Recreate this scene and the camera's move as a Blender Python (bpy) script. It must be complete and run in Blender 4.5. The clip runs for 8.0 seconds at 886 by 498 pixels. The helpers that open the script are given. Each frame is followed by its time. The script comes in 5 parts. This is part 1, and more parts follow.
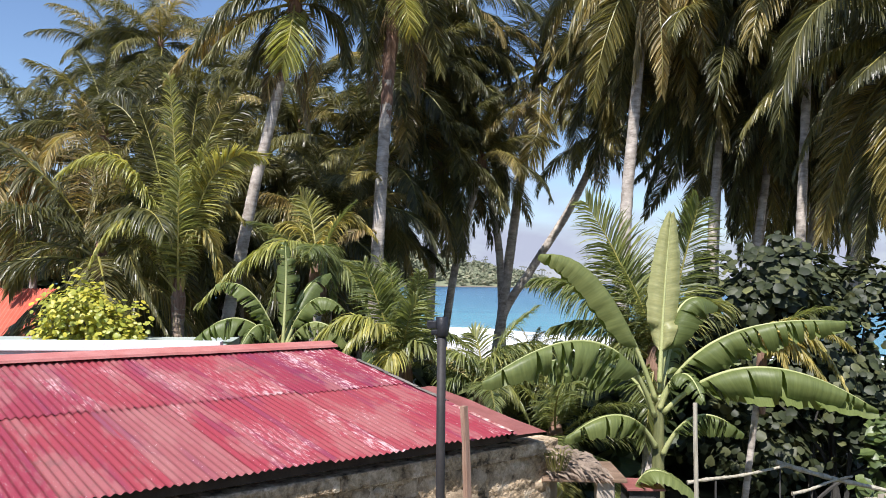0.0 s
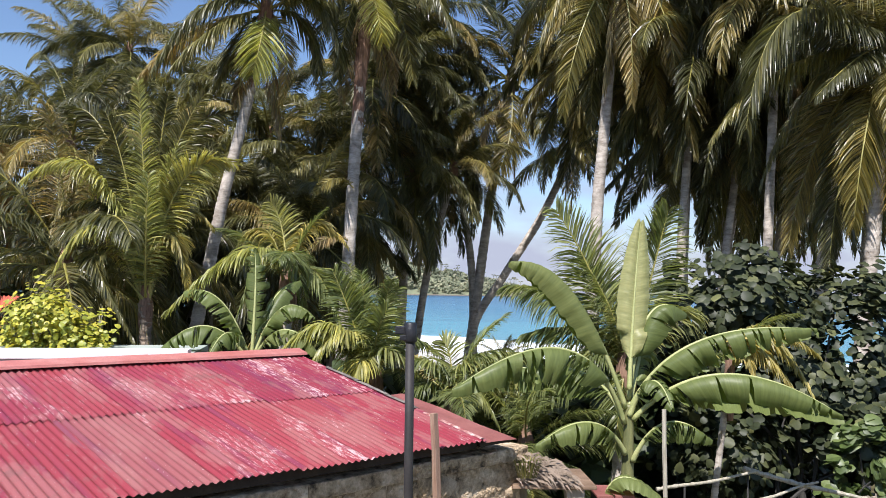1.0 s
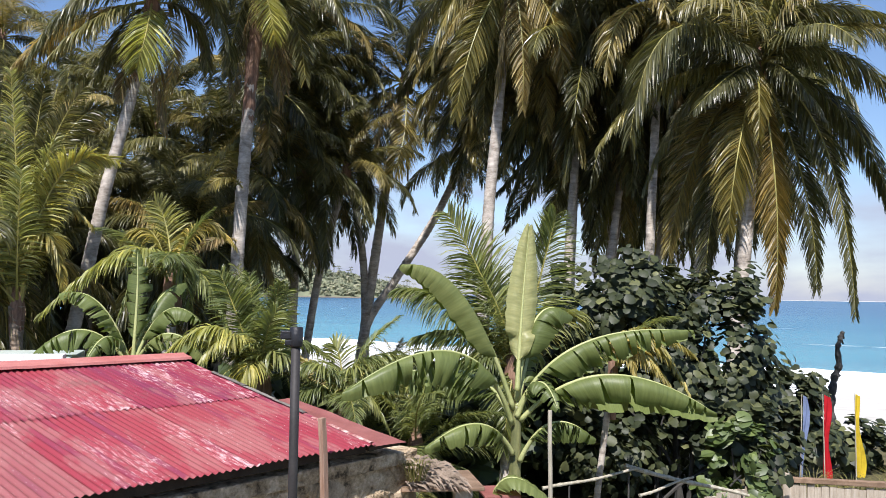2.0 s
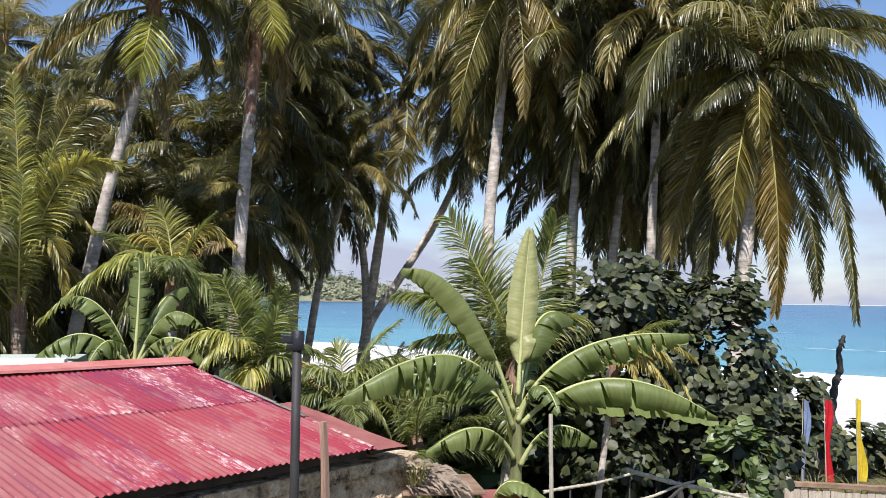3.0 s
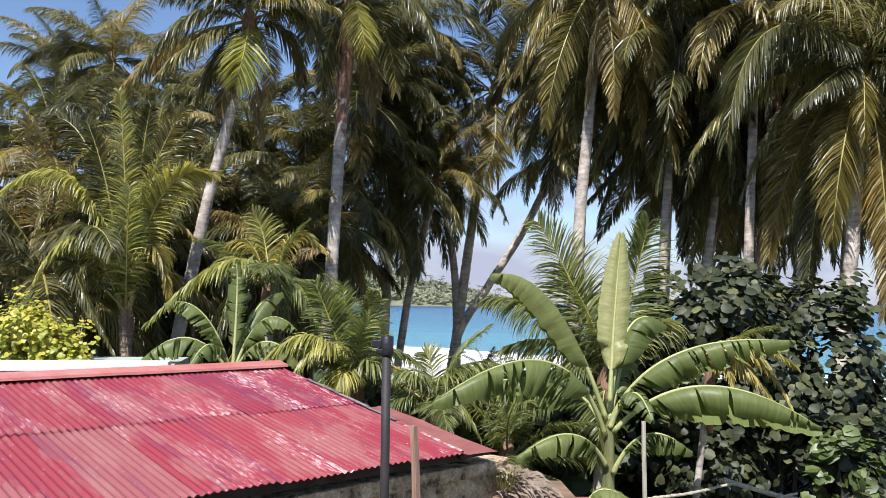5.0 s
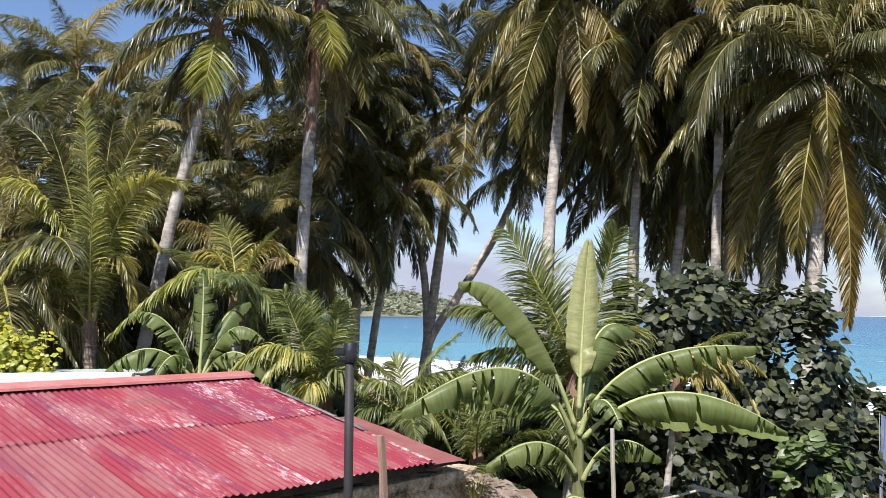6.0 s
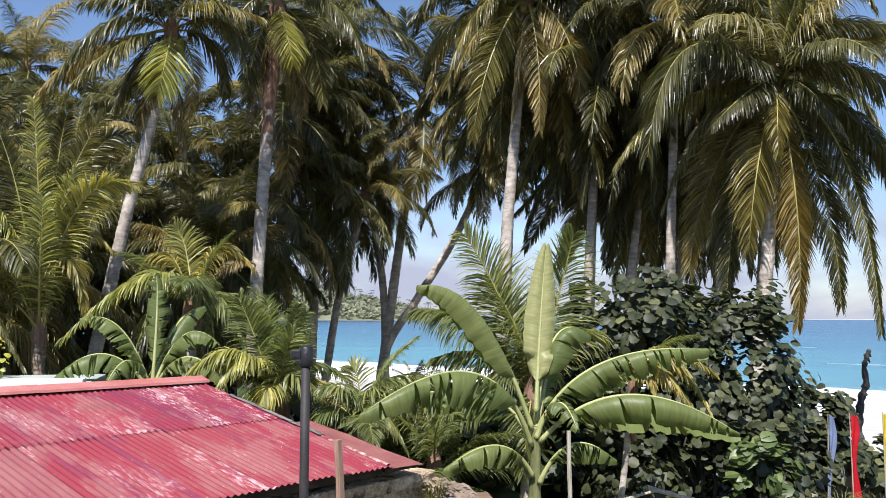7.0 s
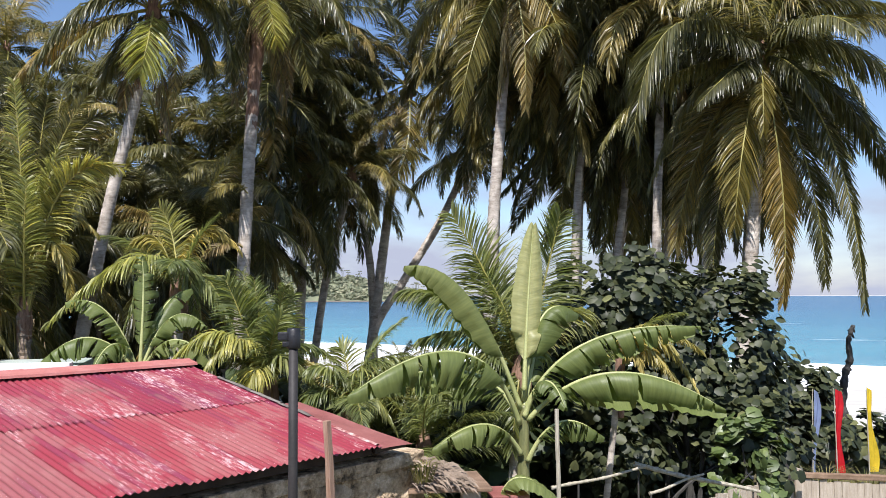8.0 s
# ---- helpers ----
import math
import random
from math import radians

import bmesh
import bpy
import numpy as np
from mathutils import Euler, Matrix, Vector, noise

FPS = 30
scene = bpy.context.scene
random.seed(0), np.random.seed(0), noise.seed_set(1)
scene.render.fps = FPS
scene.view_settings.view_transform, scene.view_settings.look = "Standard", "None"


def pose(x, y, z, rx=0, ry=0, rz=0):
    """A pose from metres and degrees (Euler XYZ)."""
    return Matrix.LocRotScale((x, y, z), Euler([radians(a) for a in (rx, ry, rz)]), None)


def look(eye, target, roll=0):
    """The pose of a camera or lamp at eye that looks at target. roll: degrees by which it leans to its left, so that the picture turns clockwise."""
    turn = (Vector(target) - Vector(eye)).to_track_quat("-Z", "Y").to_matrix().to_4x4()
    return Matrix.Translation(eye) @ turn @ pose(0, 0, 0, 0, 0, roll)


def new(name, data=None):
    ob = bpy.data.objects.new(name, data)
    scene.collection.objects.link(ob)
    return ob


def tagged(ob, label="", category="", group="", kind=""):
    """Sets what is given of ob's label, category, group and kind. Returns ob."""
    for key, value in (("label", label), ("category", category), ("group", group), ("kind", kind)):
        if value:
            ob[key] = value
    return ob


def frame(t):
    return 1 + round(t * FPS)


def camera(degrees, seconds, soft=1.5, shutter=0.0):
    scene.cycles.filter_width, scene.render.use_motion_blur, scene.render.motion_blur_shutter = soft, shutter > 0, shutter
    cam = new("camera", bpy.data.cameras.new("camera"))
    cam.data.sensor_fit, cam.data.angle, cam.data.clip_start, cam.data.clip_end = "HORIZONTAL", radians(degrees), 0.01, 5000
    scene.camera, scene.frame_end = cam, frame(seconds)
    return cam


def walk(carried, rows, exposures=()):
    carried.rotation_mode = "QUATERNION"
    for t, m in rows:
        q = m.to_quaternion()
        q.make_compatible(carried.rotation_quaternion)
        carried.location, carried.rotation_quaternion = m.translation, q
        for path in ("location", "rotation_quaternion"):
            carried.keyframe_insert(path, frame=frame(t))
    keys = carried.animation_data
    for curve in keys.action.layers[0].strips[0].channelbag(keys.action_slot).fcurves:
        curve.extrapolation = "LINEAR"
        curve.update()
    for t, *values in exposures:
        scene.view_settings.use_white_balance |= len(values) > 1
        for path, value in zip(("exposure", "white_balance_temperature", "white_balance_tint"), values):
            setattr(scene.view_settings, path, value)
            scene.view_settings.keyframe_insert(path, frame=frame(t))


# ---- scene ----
SCALE, EYE = 1.35, 4.1
cam = camera(55.73, 8.0, soft=0.7)
# seconds, x, y, z, yaw, pitch, roll
ROWS = [
    (0.0, 0.000, 0.000, 0.000, 0.00, 2.20, -0.68),
    (0.5, 0.003, 0.019, -0.010, -1.16, 2.68, -0.70),
    (1.0, 0.014, 0.020, -0.013, -1.90, 2.80, -0.75),
    (1.5, 0.034, 0.048, -0.018, -5.36, 2.86, -0.98),
    (2.0, 0.037, 0.030, -0.005, -9.18, 3.05, -0.86),
    (2.2, 0.030, 0.033, -0.006, -10.73, 3.14, -0.90),
    (3.3, 0.037, 0.000, -0.005, -7.40, 3.43, -0.71),
    (3.5, 0.030, -0.008, -0.003, -5.98, 3.51, -0.60),
    (4.0, 0.034, -0.010, -0.003, -4.02, 3.69, -0.73),
    (4.5, 0.042, 0.001, -0.001, -3.56, 3.56, -0.84),
    (4.7, 0.040, -0.005, 0.001, -2.91, 3.48, -0.80),
    (5.8, 0.080, 0.037, -0.017, -3.78, 4.14, -0.64),
    (6.0, 0.080, 0.039, -0.019, -4.89, 4.27, -0.42),
    (6.5, 0.081, 0.039, -0.020, -6.84, 4.53, -0.27),
    (7.0, 0.086, 0.042, -0.023, -7.73, 4.56, -0.30),
    (7.5, 0.088, 0.048, -0.022, -8.28, 3.83, 0.00),
    (8.0, 0.089, 0.050, -0.021, -8.60, 3.20, 0.27),
]
walk(cam, [(t, pose(SCALE * x, SCALE * y, EYE + SCALE * z, 0, 0, yaw) @ pose(0, 0, 0, pitch) @ pose(0, 0, 0, 0, roll) @ pose(0, 0, 0, 90))
           for t, x, y, z, yaw, pitch, roll in ROWS],
     exposures=[(0.0, 0.55, 6100, 15), (8.0, 0.55, 6100, 15)])

# ---- light ----
SUN_ELEVATION, SUN_AZIMUTH = 55.0, 201.0  # azimuth clockwise from +y
world = bpy.data.worlds.new("sky")
scene.world = world
world.use_nodes = True
wn, wl = world.node_tree.nodes, world.node_tree.links
wn.clear()
sky = wn.new("ShaderNodeTexSky")
sky.sky_type, sky.sun_disc = "NISHITA", False
sky.sun_elevation, sky.sun_rotation = radians(SUN_ELEVATION), radians(SUN_AZIMUTH)
sky.air_density, sky.dust_density, sky.ozone_density = 1.0, 0.3, 3.0
coord = wn.new("ShaderNodeTexCoord")
sep = wn.new("ShaderNodeSeparateXYZ")
stretch = wn.new("ShaderNodeMapping")
stretch.inputs["Scale"].default_value = (5, 5, 16)
clouds = wn.new("ShaderNodeTexNoise")
clouds.inputs["Scale"].default_value, clouds.inputs["Detail"].default_value = 1.0, 7
low = wn.new("ShaderNodeMapRange")
low.inputs["From Min"].default_value, low.inputs["From Max"].default_value = 0.0, 0.32
low.inputs["To Min"].default_value, low.inputs["To Max"].default_value = 0.44, -0.22
puff = wn.new("ShaderNodeMath")
puff.operation = "ADD"
puff_ramp = wn.new("ShaderNodeMapRange")
puff_ramp.inputs["From Min"].default_value, puff_ramp.inputs["From Max"].default_value = 0.60, 0.95
cloud_mix = wn.new("ShaderNodeMixRGB")
cloud_mix.inputs["Color2"].default_value = (3.75, 4.0, 4.7, 1)
background = wn.new("ShaderNodeBackground")
background.inputs["Strength"].default_value = 0.10
world_out = wn.new("ShaderNodeOutputWorld")
wl.new(coord.outputs["Generated"], sep.inputs[0])
wl.new(coord.outputs["Generated"], stretch.inputs["Vector"])
wl.new(stretch.outputs[0], clouds.inputs["Vector"])
wl.new(sep.outputs["Z"], low.inputs["Value"])
wl.new(clouds.outputs[0], puff.inputs[0])
wl.new(low.outputs[0], puff.inputs[1])
wl.new(puff.outputs[0], puff_ramp.inputs["Value"])
wl.new(puff_ramp.outputs[0], cloud_mix.inputs["Fac"])
wl.new(sky.outputs[0], cloud_mix.inputs["Color1"])
wl.new(cloud_mix.outputs[0], background.inputs["Color"])
wl.new(background.outputs[0], world_out.inputs["Surface"])

sun = new("sun", bpy.data.lights.new("sun", "SUN"))
sun.data.energy, sun.data.angle, sun.data.color = 5.0, radians(0.53), (1.0, 0.95, 0.86)
sa, se = radians(SUN_AZIMUTH), radians(SUN_ELEVATION)
sun.matrix_world = look((0, 0, 30), (-math.sin(sa) * math.cos(se) , -math.cos(sa) * math.cos(se), 30 - math.sin(se)))


# ---- materials ----
class Nodes:
    """A principled material with a few shortcuts for its node tree."""

    def __init__(self, name, rough=0.6, metal=0.0, spec=0.5):
        self.mat = bpy.data.materials.new(name)
        self.mat.use_nodes = True
        self.tree = self.mat.node_tree
        self.b = self.tree.nodes["Principled BSDF"]
        self.out = self.tree.nodes["Material Output"]
        self.set("Roughness", rough), self.set("Metallic", metal), self.set("Specular IOR Level", spec)
        self.xyz = self.tree.nodes.new("ShaderNodeTexCoord").outputs["Object"]

    def set(self, key, value):
        self.b.inputs[key].default_value = value

    def link(self, a, b):
        self.tree.links.new(a, b)

    def scaled(self, scale, source=None):
        m = self.tree.nodes.new("ShaderNodeMapping")
        m.inputs["Scale"].default_value = scale
        self.link(source or self.xyz, m.inputs["Vector"])
        return m.outputs[0]

    def noise(self, scale, detail=4, vector=None, rough=0.6):
        n = self.tree.nodes.new("ShaderNodeTexNoise")
        n.inputs["Scale"].default_value, n.inputs["Detail"].default_value, n.inputs["Roughness"].default_value = scale, detail, rough
        self.link(vector or self.xyz, n.inputs["Vector"])
        return n.outputs[0]

    def ramp(self, fac, stops):
        r = self.tree.nodes.new("ShaderNodeValToRGB")
        while len(r.color_ramp.elements) < len(stops):
            r.color_ramp.elements.new(0.5)
        for e, (p, c) in zip(r.color_ramp.elements, stops):
            e.position, e.color = p, (*c, 1)
        self.link(fac, r.inputs[0])
        return r.outputs[0]

    def mix(self, fac, a, b, kind="MIX"):
        m = self.tree.nodes.new("ShaderNodeMixRGB")
        m.blend_type = kind
        for value, key in ((fac, "Fac"), (a, "Color1"), (b, "Color2")):
            if isinstance(value, (int, float)):
                m.inputs[key].default_value = value
            elif isinstance(value, tuple):
                m.inputs[key].default_value = (*value, 1)
            else:
                self.link(value, m.inputs[key])
        return m.outputs[0]

    def map(self, fac, a, b, c=0.0, d=1.0):
        m = self.tree.nodes.new("ShaderNodeMapRange")
        for key, v in (("From Min", a), ("From Max", b), ("To Min", c), ("To Max", d)):
            m.inputs[key].default_value = v
        self.link(fac, m.inputs["Value"])
        return m.outputs[0]

    def math(self, op, a, b):
        m = self.tree.nodes.new("ShaderNodeMath")
        m.operation = op
        for i, v in enumerate((a, b)):
            if isinstance(v, (int, float)):
                m.inputs[i].default_value = v
            else:
                self.link(v, m.inputs[i])
        return m.outputs[0]

    def random(self):
        return self.tree.nodes.new("ShaderNodeObjectInfo").outputs["Random"]

    def island(self):
        return self.tree.nodes.new("ShaderNodeNewGeometry").outputs["Random Per Island"]

    def base(self, colour):
        self.link(colour, self.b.inputs["Base Color"])
        self.colour = colour

    def bump(self, height, strength=0.4, distance=0.02):
        n = self.tree.nodes.new("ShaderNodeBump")
        n.inputs["Strength"].default_value, n.inputs["Distance"].default_value = strength, distance
        self.link(height, n.inputs["Height"])
        self.link(n.outputs[0], self.b.inputs["Normal"])

    def translucent(self, share, tint):
        t = self.tree.nodes.new("ShaderNodeBsdfTranslucent")
        m = self.tree.nodes.new("ShaderNodeMixShader")
        m.inputs[0].default_value = share
        self.link(self.mix(1.0, self.colour, tint, "MULTIPLY"), t.inputs["Color"])
        self.link(self.b.outputs[0], m.inputs[1])
        self.link(t.outputs[0], m.inputs[2])
        self.link(m.outputs[0], self.out.inputs["Surface"])


def leaf_material(name, stops, rough, share, spec=0.5, by_island=False, grain=6.0):
    n = Nodes(name, rough, 0, spec)
    pick = n.island() if by_island else n.random()
    colour = n.ramp(pick, stops)
    colour = n.mix(0.55, colour, n.ramp(n.noise(grain, 3), [(0.3, (0.45, 0.45, 0.45)), (0.75, (1.35, 1.3, 1.1))]), "MULTIPLY")
    if not by_island:
        colour = n.mix(0.8, colour, n.ramp(n.island(), [(0.0, (0.55, 0.56, 0.6)), (0.6, (1.0, 1.0, 1.0)), (0.9, (1.35, 1.25, 1.1)), (1.0, (1.75, 1.5, 1.2))]), "MULTIPLY")
    n.base(colour)
    n.translucent(share, (1.6, 1.6, 0.95))
    return n.mat


palm_leaf = leaf_material("palm_leaf", [(0.0, (0.080, 0.084, 0.036)), (0.5, (0.130, 0.133, 0.054)), (0.82, (0.20, 0.190, 0.075)), (0.94, (0.30, 0.25, 0.095)), (1.0, (0.36, 0.285, 0.12))], 0.38, 0.36, 0.7)
fresh_leaf = leaf_material("fresh_palm_leaf", [(0.0, (0.17, 0.21, 0.078)), (0.7, (0.25, 0.285, 0.11)), (1.0, (0.34, 0.345, 0.14))], 0.40, 0.42, 0.6)
old_leaf = leaf_material("old_palm_leaf", [(0.0, (0.24, 0.18, 0.09)), (0.6, (0.32, 0.25, 0.12)), (1.0, (0.36, 0.31, 0.12))], 0.55, 0.22)
golden_leaf = leaf_material("golden_palm_leaf", [(0.0, (0.19, 0.185, 0.065)), (1.0, (0.28, 0.24, 0.08))], 0.40, 0.34, 0.6)
amber_leaf = leaf_material("amber_palm_leaf", [(0.0, (0.24, 0.18, 0.055)), (1.0, (0.31, 0.225, 0.065))], 0.42, 0.3)
straw_leaf = leaf_material("straw_palm_leaf", [(0.0, (0.36, 0.33, 0.11)), (1.0, (0.48, 0.41, 0.15))], 0.45, 0.35)
lime_leaf = leaf_material("lime_palm_leaf", [(0.0, (0.34, 0.36, 0.11)), (1.0, (0.45, 0.44, 0.15))], 0.40, 0.40)
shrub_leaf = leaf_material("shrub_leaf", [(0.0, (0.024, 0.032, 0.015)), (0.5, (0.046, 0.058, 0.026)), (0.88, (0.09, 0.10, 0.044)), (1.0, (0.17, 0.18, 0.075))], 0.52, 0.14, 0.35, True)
# lighter shrub leaf: sunlight on the front cluster is put into the colour
sunlit_leaf = leaf_material("sunlit_shrub_leaf", [(0.0, (0.06, 0.09, 0.03)), (0.5, (0.12, 0.17, 0.055)), (1.0, (0.19, 0.24, 0.085))], 0.42, 0.25, 0.6, True)
croton_leaf = leaf_material("croton_leaf", [(0.0, (0.24, 0.28, 0.045)), (0.5, (0.42, 0.42, 0.06)), (1.0, (0.60, 0.52, 0.07))], 0.45, 0.25, 0.5, True)
# headland green paled and greyed, so distance haze sits in the colour
hill_leaf = leaf_material("hazed_far_foliage", [(0.0, (0.14, 0.16, 0.11)), (0.6, (0.22, 0.24, 0.16)), (1.0, (0.33, 0.31, 0.22))], 0.8, 0.1, 0.2, True, 0.05)
# undergrowth green kept dark, carrying the shade among the palms
bush_leaf = leaf_material("shade_undergrowth_leaf", [(0.0, (0.03, 0.045, 0.018)), (0.7, (0.06, 0.085, 0.03)), (1.0, (0.11, 0.13, 0.045))], 0.45, 0.15, 0.5, True)
grass_leaf = leaf_material("grass_leaf", [(0.0, (0.10, 0.12, 0.03)), (1.0, (0.28, 0.24, 0.09))], 0.6, 0.2, 0.4, True)


def banana_material(name, gain):
    n = Nodes(name, 0.46, 0, 0.4)
    vein = n.tree.nodes.new("ShaderNodeTexCoord").outputs["UV"]
    stripes = n.noise(1.0, 3, n.scaled((60, 1.2, 1), vein))
    tone = n.ramp(n.random(), [(0.0, (0.12, 0.152, 0.048)), (0.6, (0.165, 0.20, 0.064)), (1.0, (0.225, 0.25, 0.09))])
    colour = n.mix(0.6, tone, n.ramp(stripes, [(0.3, (0.6, 0.65, 0.55)), (0.7, (1.25, 1.2, 1.1))]), "MULTIPLY")
    brown = n.ramp(n.noise(5, 5), [(0.66, (0, 0, 0)), (0.74, (1, 1, 1))])
    colour = n.mix(n.math("MULTIPLY", brown, 0.6), colour, (0.20, 0.14, 0.05))
    n.base(n.mix(1.0, colour, gain, "MULTIPLY"))
    n.bump(stripes, 0.35, 0.01)
    n.translucent(0.26, (1.6, 1.8, 0.75))
    return n.mat


banana_leaf, banana_pale = banana_material("banana_leaf", (1, 1, 1)), banana_material("pale_banana_leaf", (1.7, 1.5, 1.9))


def plain(name, stops, rough=0.6, scale=8, metal=0.0, bump=0.3, distance=0.01, stretch=(1, 1, 1), spec=0.5, fine=60):
    n = Nodes(name, rough, metal, spec)
    shift = n.tree.nodes.new("ShaderNodeVectorMath")
    shift.operation = "ADD"
    n.link(n.xyz, shift.inputs[0])
    n.link(n.math("MULTIPLY", n.random(), 53.0), shift.inputs[1])
    at = n.scaled(stretch, shift.outputs[0])
    big = n.noise(scale, 5, at)
    small = n.noise(fine, 4, at)
    colour = n.ramp(big, stops)
    colour = n.mix(0.35, colour, n.ramp(small, [(0.3, (0.5, 0.5, 0.5)), (0.7, (1.4, 1.4, 1.4))]), "MULTIPLY")
    n.base(colour)
    n.bump(n.math("ADD", big, small), bump, distance)
    return n.mat


midrib = plain("midrib", [(0.3, (0.32, 0.35, 0.13)), (0.7, (0.48, 0.49, 0.22))], 0.45, 4)
rachis = plain("rachis", [(0.3, (0.20, 0.19, 0.05)), (0.7, (0.38, 0.33, 0.08))], 0.45, 3)
stem = plain("pseudostem", [(0.3, (0.12, 0.13, 0.05)), (0.55, (0.22, 0.22, 0.09)), (0.75, (0.20, 0.13, 0.07))], 0.5, 3, stretch=(3, 3, 0.7))
concrete = plain("weathered_concrete", [(0.32, (0.10, 0.07, 0.04)), (0.47, (0.38, 0.28, 0.175)), (0.64, (0.64, 0.50, 0.34))], 0.9, 4.0, bump=0.7, distance=0.03, fine=35)
plaster_mix = plain("stained_plaster", [(0.34, (0.10, 0.072, 0.042)), (0.43, (0.40, 0.29, 0.175)), (0.54, (0.60, 0.455, 0.29)), (0.68, (0.80, 0.66, 0.48))], 0.95, 6.0, bump=1.0, distance=0.05, fine=24)
mortar = plain("mortar", [(0.35, (0.22, 0.16, 0.10)), (0.7, (0.42, 0.32, 0.21))], 0.95, 6, bump=0.7)
pipe_grey = plain("painted_steel_pipe", [(0.3, (0.030, 0.027, 0.026)), (0.7, (0.046, 0.042, 0.040))], 0.6, 5, spec=0.3, bump=0.05)
black_plastic = plain("black_plastic", [(0.3, (0.012, 0.012, 0.014)), (0.7, (0.025, 0.025, 0.028))], 0.45, 9)
raw_wood = plain("raw_timber", [(0.3, (0.26, 0.15, 0.10)), (0.7, (0.42, 0.28, 0.20))], 0.75, 5, stretch=(6, 6, 0.6))
grey_wood = plain("grey_bamboo", [(0.3, (0.28, 0.25, 0.18)), (0.7, (0.50, 0.46, 0.36))], 0.7, 5, stretch=(5, 5, 0.7))
white_paint = plain("white_paint", [(0.3, (0.66, 0.68, 0.66)), (0.7, (0.82, 0.82, 0.80))], 0.6, 2)
green_side = plain("pale_green_paint", [(0.3, (0.34, 0.40, 0.35)), (0.7, (0.46, 0.50, 0.45))], 0.7, 2)
ridge_paint = plain("salmon_paint", [(0.3, (0.42, 0.13, 0.11)), (0.55, (0.48, 0.19, 0.165)), (0.75, (0.52, 0.26, 0.23))], 0.55, 2.5, bump=0.1)
worn_edge = plain("bleached_edge_paint", [(0.42, (0.28, 0.07, 0.065)), (0.54, (0.45, 0.24, 0.21)), (0.68, (0.66, 0.54, 0.47))], 0.6, 9, bump=0.2)
dull_red = plain("dull_red_paint", [(0.3, (0.22, 0.07, 0.06)), (0.6, (0.31, 0.115, 0.10)), (0.75, (0.36, 0.16, 0.14))], 0.6, 2.5, bump=0.15)
orange_roof = plain("orange_red_roof_paint", [(0.3, (0.52, 0.10, 0.06)), (0.7, (0.64, 0.16, 0.10))], 0.6, 2)
husk = plain("coconut_husk", [(0.3, (0.10, 0.12, 0.03)), (0.7, (0.22, 0.19, 0.05))], 0.5, 5)
fibre = plain("palm_fibre", [(0.3, (0.14, 0.075, 0.05)), (0.7, (0.34, 0.21, 0.145))], 0.9, 6, stretch=(5, 5, 0.8))
dry_thatch = plain("dry_thatch", [(0.3, (0.15, 0.11, 0.075)), (0.7, (0.36, 0.28, 0.21))], 0.9, 5)
plank_wood = plain("bleached_plank", [(0.3, (0.34, 0.28, 0.21)), (0.7, (0.52, 0.45, 0.36))], 0.85, 4, stretch=(5, 5, 0.5))
dark_wood = plain("dark_driftwood", [(0.3, (0.03, 0.03, 0.03)), (0.7, (0.08, 0.075, 0.065))], 0.9, 6)
cap_wood = plain("brown_coping", [(0.3, (0.16, 0.10, 0.06)), (0.7, (0.30, 0.20, 0.13))], 0.85, 5)
fascia_wood = plain("dark_fascia", [(0.3, (0.03, 0.02, 0.015)), (0.7, (0.07, 0.05, 0.035))], 0.9, 5)
verge_metal = plain("grey_flashing", [(0.3, (0.08, 0.07, 0.06)), (0.55, (0.19, 0.165, 0.14)), (0.75, (0.30, 0.27, 0.23))], 0.6, 5)


def trunk_material():
    n = Nodes("palm_trunk", 0.9, 0, 0.3)
    rings = n.noise(1.0, 6, n.scaled((3.5, 3.5, 10)), 0.7)
    blotch = n.noise(3.0, 5)
    colour = n.ramp(n.mix(0.5, rings, blotch), [(0.34, (0.14, 0.115, 0.09)), (0.48, (0.40, 0.35, 0.295)), (0.63, (0.68, 0.61, 0.53))])
    n.base(colour)
    n.bump(rings, 0.6, 0.03)
    return n.mat


trunk_bark = trunk_material()


